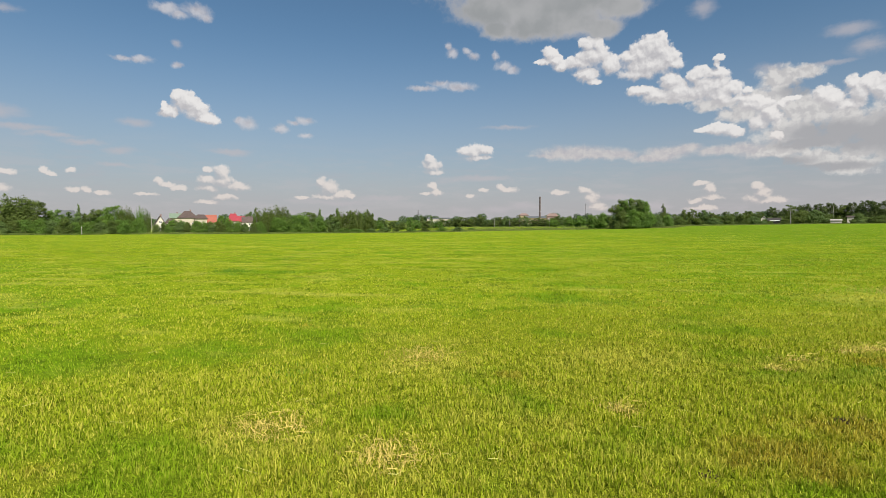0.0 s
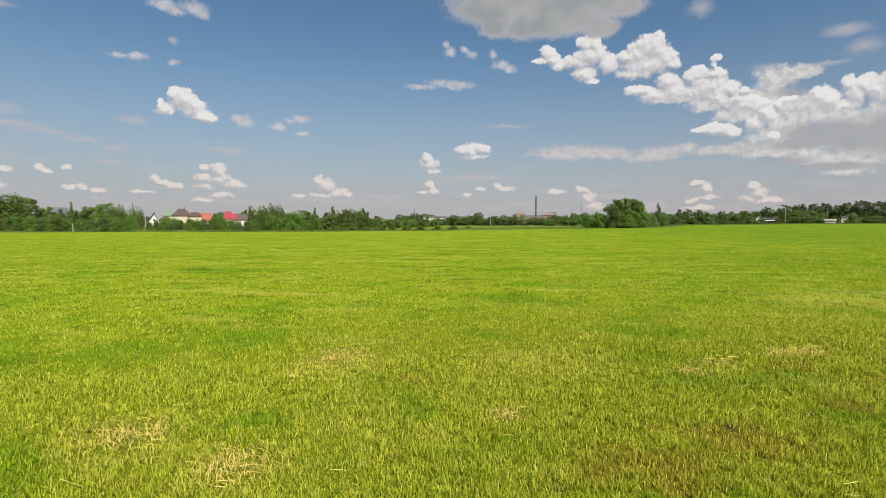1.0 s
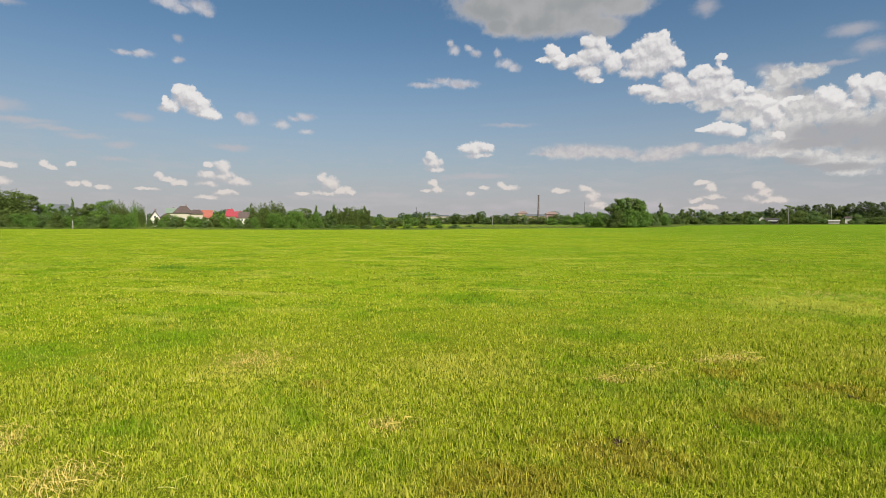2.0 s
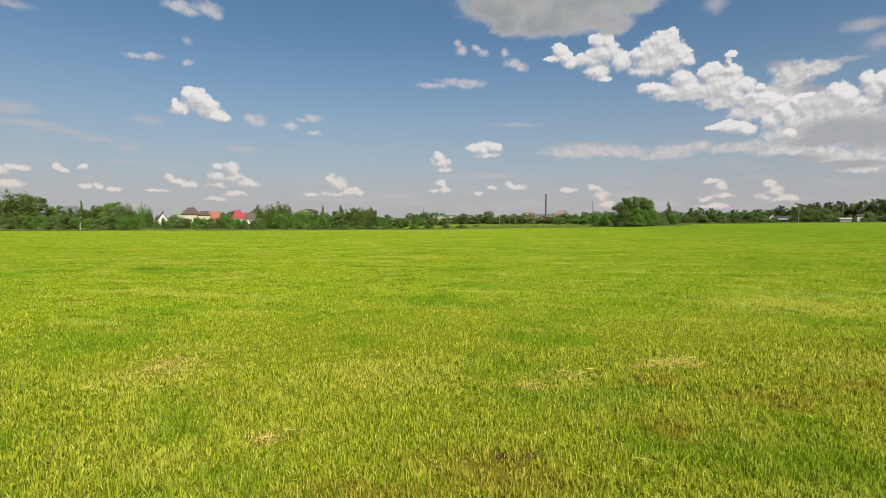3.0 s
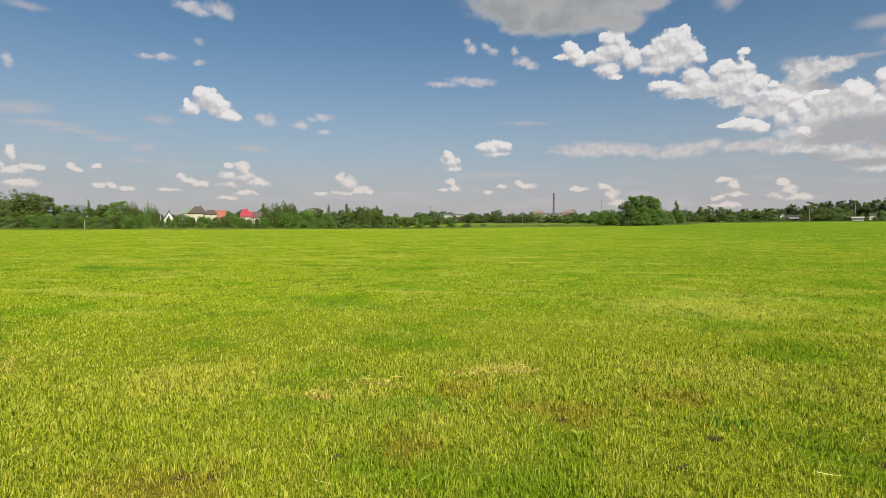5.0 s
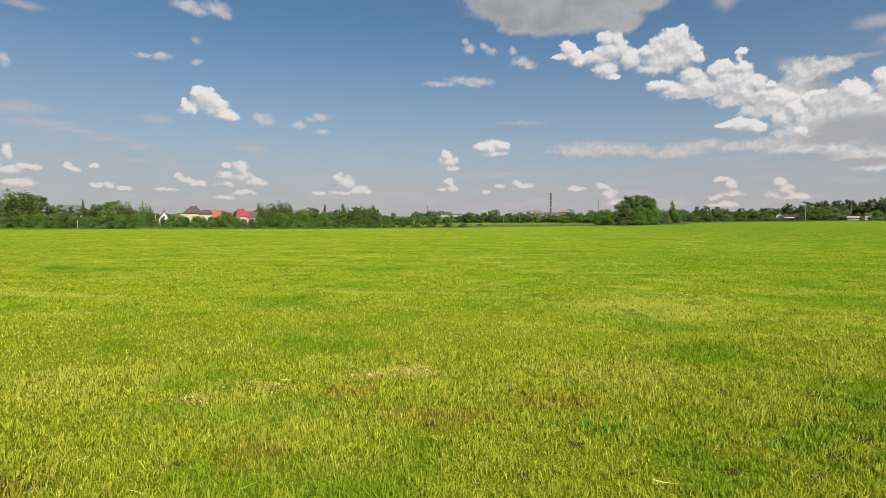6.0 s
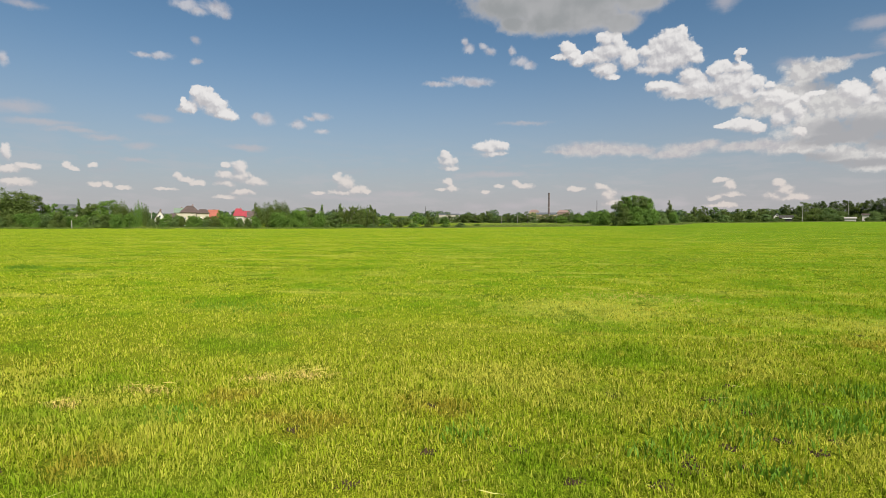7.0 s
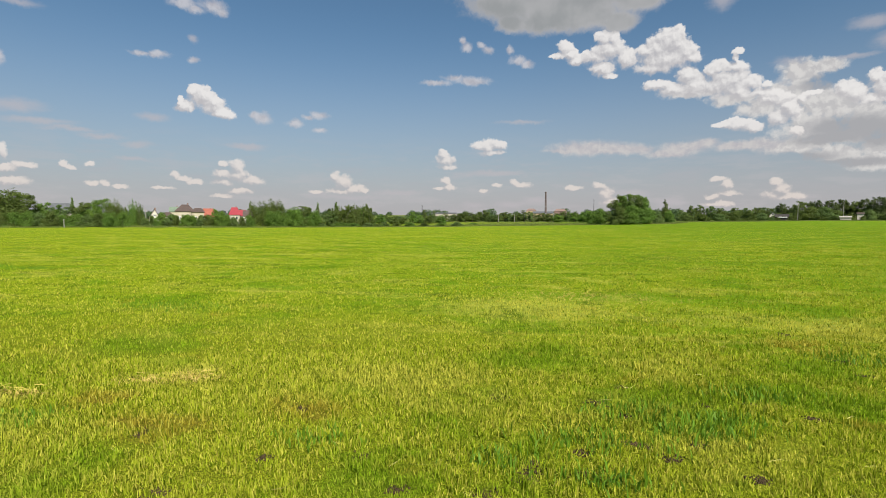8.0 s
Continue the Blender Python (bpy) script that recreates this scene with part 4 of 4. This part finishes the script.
FAR_ROW = [
    (-77.9, 483.6, 8.5, 10.0, 'narrow'),
    (-76.8, 515.4, 7.5, 11.2, 'broad'),
    (-69.2, 507.7, 8.0, 11.5, 'broad'),
    (-61.8, 499.9, 10.1, 11.8, 'broad'),
    (-54.7, 492.1, 9.0, 12.2, 'narrow'),
    (-52.0, 524.2, 9.8, 13.5, 'broad'),
    (-44.8, 516.5, 11.9, 10.5, 'broad'),
    (-37.9, 508.6, 6.9, 10.9, 'broad'),
    (-31.1, 500.7, 7.4, 11.2, 'narrow'),
    (-26.9, 533.1, 9.7, 12.5, 'broad'),
    (-20.1, 525.3, 8.5, 12.8, 'broad'),
    (-13.5, 517.4, 9.0, 13.1, 'broad'),
    (-7.1, 509.4, 11.1, 10.2, 'narrow'),
    (-0.9, 501.4, 9.9, 10.6, 'broad'),
    (5.1, 534.2, 6.8, 11.8, 'broad'),
    (11.3, 526.2, 9.0, 12.1, 'broad'),
    (17.3, 518.2, 7.8, 12.5, 'narrow'),
    (23.1, 510.1, 8.2, 12.8, 'broad'),
    (30.6, 543.2, 10.7, 10.7, 'broad'),
    (36.4, 535.1, 9.5, 11.1, 'broad'),
    (42.0, 527.0, 9.9, 11.5, 'narrow'),
    (47.4, 518.9, 8.1, 11.8, 'broad'),
    (52.6, 510.7, 7.0, 12.1, 'broad'),
]

BIG_BUSH = [
    (34.3, 278.9, 7.6, 10.3, 'shrub'),
    (38.5, 277.7, 8.1, 9.7, 'shrub'),
    (46.9, 277.2, 14.7, 11.9, 'broad'),
    (52.8, 274.3, 15.2, 13.4, 'broad'),
    (57.0, 273.1, 13.4, 11.6, 'broad'),
    (49.6, 275.7, 14.8, 12.3, 'broad'),
    (55.1, 273.7, 14.5, 12.2, 'broad'),
    (45.0, 266.7, 9.0, 10.9, 'shrub'),
    (50.7, 266.7, 9.4, 12.5, 'shrub'),
    (56.3, 266.8, 7.7, 11.9, 'shrub'),
    (65.5, 280.8, 7.3, 7.3, 'shrub'),
    (78.2, 319.9, 12.9, 5.8, 'narrow'),
    (78.2, 309.7, 7.0, 6.8, 'shrub'),
    (23.0, 452.0, 6.4, 14.1, 'shrub'),
    (42.4, 435.4, 8.8, 11.7, 'broad'),
    (37.4, 475.2, 8.3, 11.8, 'broad'),
]

EAST_ROW = [
    (122.0, 460.9, 9.4, 12.0, 'broad'),
    (137.5, 494.4, 13.9, 7.9, 'broad'),
    (144.7, 495.8, 14.8, 8.9, 'broad'),
    (153.4, 497.5, 13.3, 13.8, 'broad'),
    (159.6, 488.5, 10.5, 11.6, 'broad'),
    (114.3, 418.6, 5.3, 12.5, 'shrub'),
    (125.1, 415.6, 6.0, 14.0, 'shrub'),
    (134.7, 412.3, 6.2, 12.2, 'shrub'),
    (144.7, 414.2, 7.7, 12.2, 'shrub'),
    (153.9, 414.0, 7.9, 13.8, 'shrub'),
    (162.9, 413.7, 6.6, 12.9, 'shrub'),
    (183.1, 523.6, 12.7, 13.4, 'broad'),
    (193.2, 525.5, 12.1, 12.3, 'broad'),
    (202.3, 527.2, 12.6, 13.4, 'broad'),
    (208.0, 518.2, 12.3, 11.1, 'broad'),
]

EAST_WOOD = [
    (211.2, 498.4, 15.6, 12.5, 'broad'),
    (214.4, 488.8, 11.0, 12.2, 'broad'),
    (222.8, 490.4, 17.1, 17.0, 'broad'),
    (232.7, 488.2, 17.3, 15.9, 'broad'),
    (240.0, 483.5, 17.5, 15.6, 'broad'),
    (250.4, 485.5, 18.0, 15.6, 'broad'),
    (257.3, 481.8, 16.4, 14.6, 'broad'),
    (262.3, 477.6, 18.0, 15.3, 'broad'),
    (244.5, 425.3, 17.3, 19.9, 'broad'),
    (255.1, 423.2, 16.4, 21.3, 'broad'),
    (269.8, 426.1, 17.2, 21.3, 'broad'),
    (283.8, 426.7, 16.3, 23.5, 'broad'),
    (185.0, 393.5, 9.7, 15.8, 'shrub'),
    (193.5, 393.1, 10.4, 16.5, 'shrub'),
    (202.8, 396.9, 7.4, 13.6, 'shrub'),
    (174.1, 389.3, 3.8, 9.7, 'shrub'),
    (180.6, 441.5, 3.5, 8.6, 'shrub'),
    (196.1, 464.9, 6.4, 9.9, 'shrub'),
    (199.9, 460.5, 6.7, 9.8, 'shrub'),
    (228.0, 407.8, 8.2, 13.8, 'shrub'),
    (217.9, 399.8, 2.8, 9.0, 'shrub'),
    (212.4, 384.6, 3.3, 5.4, 'shrub'),
    (217.2, 387.0, 4.4, 5.0, 'shrub'),
    (208.3, 386.6, 3.4, 3.4, 'shrub'),
    (187.6, 452.0, 4.6, 9.0, 'shrub'),
    (196.5, 452.0, 5.8, 8.5, 'shrub'),
    (166.0, 394.0, 2.6, 5.0, 'shrub'),
    (239.8, 404.0, 5.8, 18.8, 'shrub'),
    (253.1, 404.5, 5.8, 18.7, 'shrub'),
]

BRIGHT = {"broad": (0, 3), "plume": (0,), "narrow": (1,), "shrub": (0, 3)}
WOODED = {"broad": (5, 6, 5, 1), "plume": (1,), "narrow": (0, 2), "shrub": (1, 1, 2)}
SHADY = {"broad": (1, 2, 4), "plume": (1,), "narrow": (0, 2), "shrub": (1, 1, 2)}
plant(WEST_TREES, "in the hedge at the field's edge", "hedge trees", 1)
plant(WEST_HEDGE, "along the field's edge", "hedge shrubs", 2, 1)
plant(GARDEN_SHRUBS, "in front of the village houses", "garden shrubs", 3, 2)
plant(MIDDLE_TREES, "in a clump beyond the field", "middle clump", 4)
plant(DARK_CLUMP, "in a dark tall clump beyond the field", "dark clump", 10, 0, SHADY)
plant(ROUND_BUSHES, "standing out at the field's edge", "round bushes", 11, 0, BRIGHT)
plant(SCRUB, "in open scrub beyond the field", "scrub", 5, fine=False)
plant(FAR_ROW, "in a distant row below the chimney", "distant row", 6, 0, SHADY, fine=False)
plant(BIG_BUSH, "in the big thicket on the field's edge", "thicket", 7)
plant(EAST_ROW, "in a row beyond the field", "east row", 8, 1, SHADY, fine=False)
plant(EAST_WOOD, "at the edge of the wood", "east wood", 9, 1, WOODED)
for model, m in MODELS.values():
    model.matrix_basis = m


def make_far_woods():
    """Woods on the distant rising ground, joined into one."""
    rng = np.random.default_rng(14)
    out = []
    for reach, lo, hi, tall, n in ((620, -62, 40, 6.0, 130), (800, -62, 42, 9.0, 150), (1100, -65, 45, 13.0, 170), (580, 24, 50, 11.0, 60), (300, -66, -52, 8.0, 40)):
        bearing = np.radians(rng.uniform(lo, hi, n))
        r = reach * rng.uniform(0.94, 1.08, n)
        x, y = 4.4 + r * np.sin(bearing), r * np.cos(bearing)
        size = tall * rng.uniform(0.55, 1.15, n) * (0.55 + 0.9 * value_noise(x / 60, y / 60, 9))
        z = ground_z(x, y)
        clumps = np.stack([x, y, z + size * 0.4, size * 0.75, size * 0.55], -1)
        out.append(tree_leaves(clumps, n * 260, 0.0012 * reach, rng))
    tagged(new("far_woods", mesh_of("far_woods", np.concatenate(out), leaf_far)), "distant green woods on the rising ground", "woods", kind="stuff")


make_far_woods()


def make_rough_grass():
    """Uncut grass in a strip along the edge of the mown field."""
    rng = np.random.default_rng(15)
    line = [(-330, 112), (-180, 120), (-105, 146), (-84, 200), (-62, 246), (-20, 300), (22, 268), (66, 258), (105, 372), (165, 362), (240, 392), (420, 410)]
    xs, ys = [], []
    for (ax, ay), (bx, by) in zip(line, line[1:]):
        n = int(math.hypot(bx - ax, by - ay) * (150 if -90 < ax < 60 else 50))
        k, off = rng.uniform(0, 1, n), rng.gamma(1.4, 40.0 if -90 < ax < 60 else 9.0, n)
        xs.append(ax + (bx - ax) * k + rng.normal(0, 1.5, n))
        ys.append(ay + (by - ay) * k + off)
    x, y = np.concatenate(xs), np.concatenate(ys)
    n = len(x)
    f = blades(x, y, rng.uniform(0.25, 0.75, n), rng.uniform(0.14, 0.32, n), rng.uniform(0.1, 0.8, n), rng)
    tagged(new("rough_grass", mesh_of("rough_grass", f, rough_grass_mat, BLADE)), "uncut olive green grass along the field's edge", "grass", kind="stuff")


make_rough_grass()


def make_verge(line, strips, seed):
    """Strips of coarse or worn grass that follow an edge of the field. strips: offset, depth, height, material, label."""
    rng = np.random.default_rng(seed)
    for offset, depth, tall, mat, label in strips:
        xs, ys = [], []
        for (ax, ay), (bx, by) in zip(line, line[1:]):
            n = int(math.hypot(bx - ax, by - ay) * 45)
            k = rng.uniform(0, 1, n)
            xs.append(ax + (bx - ax) * k)
            ys.append(ay + (by - ay) * k + offset + rng.normal(0, depth, n))
        x, y = np.concatenate(xs), np.concatenate(ys)
        keep = value_noise(x / 9.0, y / 9.0, 40) > 0.30
        x, y = x[keep], y[keep]
        n = len(x)
        f = blades(x, y, tall * rng.uniform(0.4, 1.2, n), rng.uniform(0.07, 0.18, n), rng.uniform(0.1, 0.9, n), rng)
        tagged(new("verge_grass", mesh_of("verge_grass", f, mat, BLADE)), label, "grass", kind="stuff")


make_verge([(-330, 100), (-180, 108), (-104, 122), (-78, 136), (-52, 160)],
           [(0.0, 0.5, 0.34, leaf_dark, "low dark lip of coarse grass along the field's edge"),
            (3.5, 1.0, 0.52, rough_grass_mat, "pale strip of tall dry grass behind the field's edge")], 16)
make_verge([(96, 350), (166, 352), (240, 380), (340, 400)],
           [(0.0, 2.0, 0.34, rough_grass_mat, "pale uncut strip of grass in front of the eastern trees")], 17)


# ---- buildings ----
def window(parent, x, y, z, w, h, turn=0.0):
    """A framed window proud of the wall, on the side that faces -y (turn 0) or +x (turn 90)."""
    m = Matrix.Translation((x, y, z)) @ Matrix.Rotation(radians(turn), 4, "Z")
    bm = bmesh.new()
    for sx, sz, px, pz in ((w, 0.09, 0, h / 2), (w, 0.12, 0, -h / 2), (0.09, h, -w / 2, 0), (0.09, h, w / 2, 0), (0.06, h, 0, 0)):
        box(bm, (sx, 0.12, sz), (px, -0.04, pz))
    bm.transform(m)
    frame_part = part("window", bm, white_paint, parent)
    bm = box(bmesh.new(), (w - 0.09, 0.04, h - 0.1), (0, -0.025, 0))
    bm.transform(m)
    part("pane", bm, glass, frame_part)


def prism(bm, half_x, half_y, low, high, ridge_x, over):
    """A roof: its ridge runs along x, from -ridge_x to ridge_x; a solid 0.18 thick at the eaves."""
    ex, ey = half_x + over, half_y + over
    rx = ridge_x if ridge_x < half_x else ridge_x + over
    pts = [(-ex, -ey, low), (ex, -ey, low), (ex, ey, low), (-ex, ey, low), (-rx, 0, high), (rx, 0, high)]
    up = [bm.verts.new((x, y, z + 0.18)) for x, y, z in pts]
    dn = [bm.verts.new(p) for p in pts[:4]]
    for f in ((0, 1, 5, 4), (2, 3, 4, 5), (1, 2, 5), (3, 0, 4)):
        bm.faces.new([up[i] for i in f])
    for i in range(4):
        bm.faces.new([dn[i], dn[(i + 1) % 4], up[(i + 1) % 4], up[i]])
    bm.faces.new(dn[::-1])
    return bm


def pitched(bm, half_x, half_y, low, high, over):
    """Two sloping slabs that meet in a ridge along x, open at the gables."""
    drop = over * (high - low) / half_y
    ex, ey = half_x + over, half_y + over
    for s in (-1, 1):
        line = [(s * ey, low - drop), (0, high), (0, high + 0.22), (s * ey, low - drop + 0.2)]
        a = [bm.verts.new((-ex, y, z)) for y, z in line]
        b = [bm.verts.new((ex, y, z)) for y, z in line]
        bm.faces.new(a), bm.faces.new(b[::-1])
        for i in range(4):
            bm.faces.new((a[i], b[i], b[(i + 1) % 4], a[(i + 1) % 4]))
    return bm


def make_house(x, y, turn, half_x, half_y, eaves, ridge, wall_mat, roof_mat, label, hip=0.0, stack=True, rows=1, name="house", cols=3, board=False):
    """A house whose ridge runs along its own x; hip: how far the ridge ends stand in."""
    base = new(name)
    base.matrix_basis = pose(x, y, float(ground_z(np.float64(x), np.float64(y))), 0, 0, turn)
    bm = bmesh.new()
    box(bm, (2 * half_x, 2 * half_y, eaves + 0.5), (0, 0, eaves / 2 - 0.25))
    if not hip:
        for s in (-1, 1):
            a = [bm.verts.new(p) for p in ((s * (half_x - 0.01), -half_y, eaves), (s * (half_x - 0.01), half_y, eaves), (s * (half_x - 0.01), 0, ridge))]
            b = [bm.verts.new(p) for p in ((s * (half_x - 0.3), -half_y, eaves), (s * (half_x - 0.3), half_y, eaves), (s * (half_x - 0.3), 0, ridge))]
            bm.faces.new(a), bm.faces.new(b[::-1])
            for i in range(3):
                bm.faces.new((a[i], a[(i + 1) % 3], b[(i + 1) % 3], b[i]))
    bmesh.ops.recalc_face_normals(bm, faces=bm.faces)
    part("wall", bm, wall_mat, base)
    bm = prism(bmesh.new(), half_x, half_y, eaves, ridge, half_x - hip, 0.45) if hip else pitched(bmesh.new(), half_x, half_y, eaves, ridge, 0.4)
    bmesh.ops.recalc_face_normals(bm, faces=bm.faces)
    roof = part("roof", bm, roof_mat, base)
    if stack:
        bm = box(bmesh.new(), (0.6, 0.6, 1.7), (half_x * 0.3, 0.3, ridge - 0.1))
        box(bm, (0.75, 0.75, 0.15), (half_x * 0.3, 0.3, ridge + 0.8))
        part("chimney", bm, brick_pink, roof)
    for r in range(rows):
        z = 1.6 + 2.7 * r
        if z + 0.7 > eaves:
            break
        for i in range(cols):
            px = (i - (cols - 1) / 2) * 2 * half_x / (cols + 0.4)
            window(base, px, -half_y, z, 1.2, 1.3)
        window(base, half_x, 0, z, 1.2, 1.3, 90)
        window(base, -half_x, 0, z, 1.2, 1.3, -90)
    if board:
        part("fascia", box(bmesh.new(), (1.5 * half_x, 0.08, 0.5), (0.1 * half_x, -half_y - 0.5, eaves - 0.25)), white_paint, base, "pale board below the eaves")
    if not hip and ridge - eaves > 2.2:
        window(base, half_x, 0, eaves + 0.9, 0.9, 1.0, 90)
    return tagged(base, label, "house", "village houses")


make_house(-152.6, 199.7, -50, 4.5, 2.0, 3.7, 7.0, render_white, tile_brown, "white plastered house with a steep gable by the hedge", cols=2)
make_house(-198.3, 273.0, 36, 2.9, 4.0, 7.8, 10.2, plaster_cream, tile_green, "cream house with a pale green tiled roof", rows=2, cols=2)
make_house(-167.5, 239.7, 35, 4.2, 4.4, 7.3, 10.7, plaster_cream, tile_brown, "large cream house with a dark brown hipped roof", hip=2.8, rows=2)
make_house(-160.9, 240.6, 35, 2.7, 3.4, 7.0, 9.0, plaster_cream, tile_brown, "cream side wing with a dark brown roof beside the large house", hip=1.2, stack=False, rows=2, cols=2)
make_house(-164.5, 223.3, 36, 2.8, 3.0, 4.4, 6.4, plaster_cream, tile_brown, "low cream annexe with a dark rounded roof and pale fascia", hip=1.9, stack=False, cols=2, board=True)
make_house(-161.6, 250.4, 34, 2.3, 2.8, 5.5, 9.0, plaster_cream, tile_orange, "small house with a bright orange tiled roof", stack=False, cols=1)
make_house(-193.2, 324.6, 31, 3.3, 3.8, 6.2, 11.2, plaster_white, tile_red, "white house with a bright red metal roof", hip=1.5, cols=2, rows=2)
make_house(-189.8, 327.6, 31, 2.4, 3.0, 6.0, 9.6, plaster_white, tile_red, "low wing with a bright red roof beside the red-roofed house", stack=False, cols=1)
make_house(-184.6, 327.1, 30, 3.2, 3.2, 5.8, 9.3, render_white, tile_brown, "white house with a grey-brown roof behind garden shrubs", stack=True, cols=2, rows=2)
make_house(-182.4, 184.0, 42, 4.4, 4.5, 5.0, 8.9, plaster_grey, tile_grey, "grey-roofed house half hidden behind the hedge trees", hip=1.6, stack=False)
make_house(191.2, 465.7, -112, 3.0, 2.2, 4.5, 6.9, render_white, tile_grey, "small white house among trees at the wood's edge", stack=False, rows=0)
make_house(170.6, 398.9, -24, 3.8, 2.6, 2.8, 4.4, dark_boards, dark_boards, "long dark boarded shed by the field's edge", stack=False, name="shed", rows=0, board=True)
make_house(213.3, 389.5, -28, 1.7, 1.8, 4.4, 5.1, render_white, tile_brown, "small bright white house in front of the dark wood", stack=False, cols=1, rows=0)
make_house(204.2, 388.6, -27, 3.0, 1.8, 2.2, 2.9, plaster_grey, concrete, "long low grey shed beside the small white house", stack=False, name="shed", rows=0)
make_house(-105.8, 631.1, 10, 14.0, 6.0, 8.4, 9.6, plaster_white, tile_grey, "long low pale building on the far rise", stack=False, cols=8, rows=2, name="hall")
make_house(-4.5, 732.1, 2, 6.5, 6.0, 12.0, 15.0, brick_yellow, brick_pink, "distant yellow house on the rise beside the chimney", hip=3.0, stack=False, rows=3)
make_house(11.2, 714.8, 2, 13.0, 6.0, 8.6, 11.0, brick_yellow, tile_grey, "distant long yellow building below the chimney", stack=False, cols=7, rows=2, name="hall")
make_house(34.8, 739.7, -4, 8.0, 6.0, 11.0, 14.5, brick_pink, brick_pink, "distant pink brick house on the rise", hip=3.0, stack=False, rows=3)


# ---- poles, chimney, masts ----
def make_pole(x, y, height, label, arm=True):
    base = new("utility_pole")
    base.matrix_basis = pose(x, y, float(ground_z(np.float64(x), np.float64(y))), 0, 0, 20)
    part("post", rod(bmesh.new(), (0, 0, -0.4), (0, 0, height), 0.17, 0.11, 10), concrete, base)
    if arm:
        bm = box(bmesh.new(), (1.6, 0.12, 0.12), (0, -0.14, height - 0.5), 0.02)
        part("crossarm", bm, steel, base)
        for px in (-0.7, 0.0, 0.7):
            part("insulator", rod(bmesh.new(), (px, -0.14, height - 0.44), (px, -0.14, height - 0.2), 0.06, 0.04), porcelain, base)
    return tagged(base, label, "utility pole", "utility poles")


for px, py, ph in ((166.8, 367.5, 11.0), (164.7, 560.8, 11.2), (-29.3, 482.7, 7.6), (-6.5, 507.5, 7.6), (18.8, 451.2, 8.0), (-16.0, 505.7, 7.0), (-152.6, 194.8, 6.9)):
    make_pole(px, py, ph, "grey concrete utility pole standing at the field's edge")


make_pole(218.6, 420.0, 12.8, "tan wooden pole standing among the wood's edge", False)


def make_chimney():
    base = new("factory_chimney")
    base.matrix_basis = pose(13.4, 557.2, float(ground_z(np.float64(13.4), np.float64(557.2))))
    part("shaft", rod(bmesh.new(), (0, 0, -1), (0, 0, 29.0), 1.2, 0.78, 20), brick_stack, base)
    bm = bmesh.new()
    rod(bm, (0, 0, 29.0), (0, 0, 30.3), 0.92, 0.94, 20)
    part("rim", bm, brick_stack, base)
    for z in (8.0, 15.0, 22.0):
        part("band", rod(bmesh.new(), (0, 0, z), (0, 0, z + 0.3), 1.23 - z * 0.0145, 1.22 - z * 0.0145, 20), steel, base)
    tagged(base, "tall dark brick factory chimney rising above the distant trees", "chimney")


make_chimney()


def make_mast(x, y, height, label):
    base = new("mast")
    base.matrix_basis = pose(x, y, float(ground_z(np.float64(x), np.float64(y))))
    for i in range(3):
        a = i * 2.0944
        part("leg", rod(bmesh.new(), (0.7 * math.cos(a), 0.7 * math.sin(a), -0.3), (0.3 * math.cos(a), 0.3 * math.sin(a), height), 0.10, 0.08, 6), dark_boards, base)
    for k in range(1, 8):
        z = height * k / 8
        r = 0.7 - 0.5 * k / 8
        bm = bmesh.new()
        for i in range(3):
            a, b = i * 2.0944, (i + 1) * 2.0944
            rod(bm, (r * math.cos(a), r * math.sin(a), z), (r * math.cos(b), r * math.sin(b), z), 0.05, 0.05, 5)
        part("brace", bm, dark_boards, base)
    tagged(base, label, "mast")


make_mast(77.4, 727.5, 27.0, "thin dark lattice mast far behind the thicket")
make_mast(-101.6, 489.2, 16.0, "thin dark mast above distant scrub")


def make_marker():
    base = new("marker_post")
    base.matrix_basis = pose(-114.6, 119.8, float(ground_z(np.float64(-114.6), np.float64(119.8))))
    part("post", rod(bmesh.new(), (0, 0, -0.2), (0, 0, 2.0), 0.11, 0.09, 10), concrete, base)
    part("cap", rod(bmesh.new(), (0, 0, 2.0), (0, 0, 2.12), 0.13, 0.05, 10), white_paint, base)
    tagged(base, "white painted post at the edge of the field", "post")


make_marker()
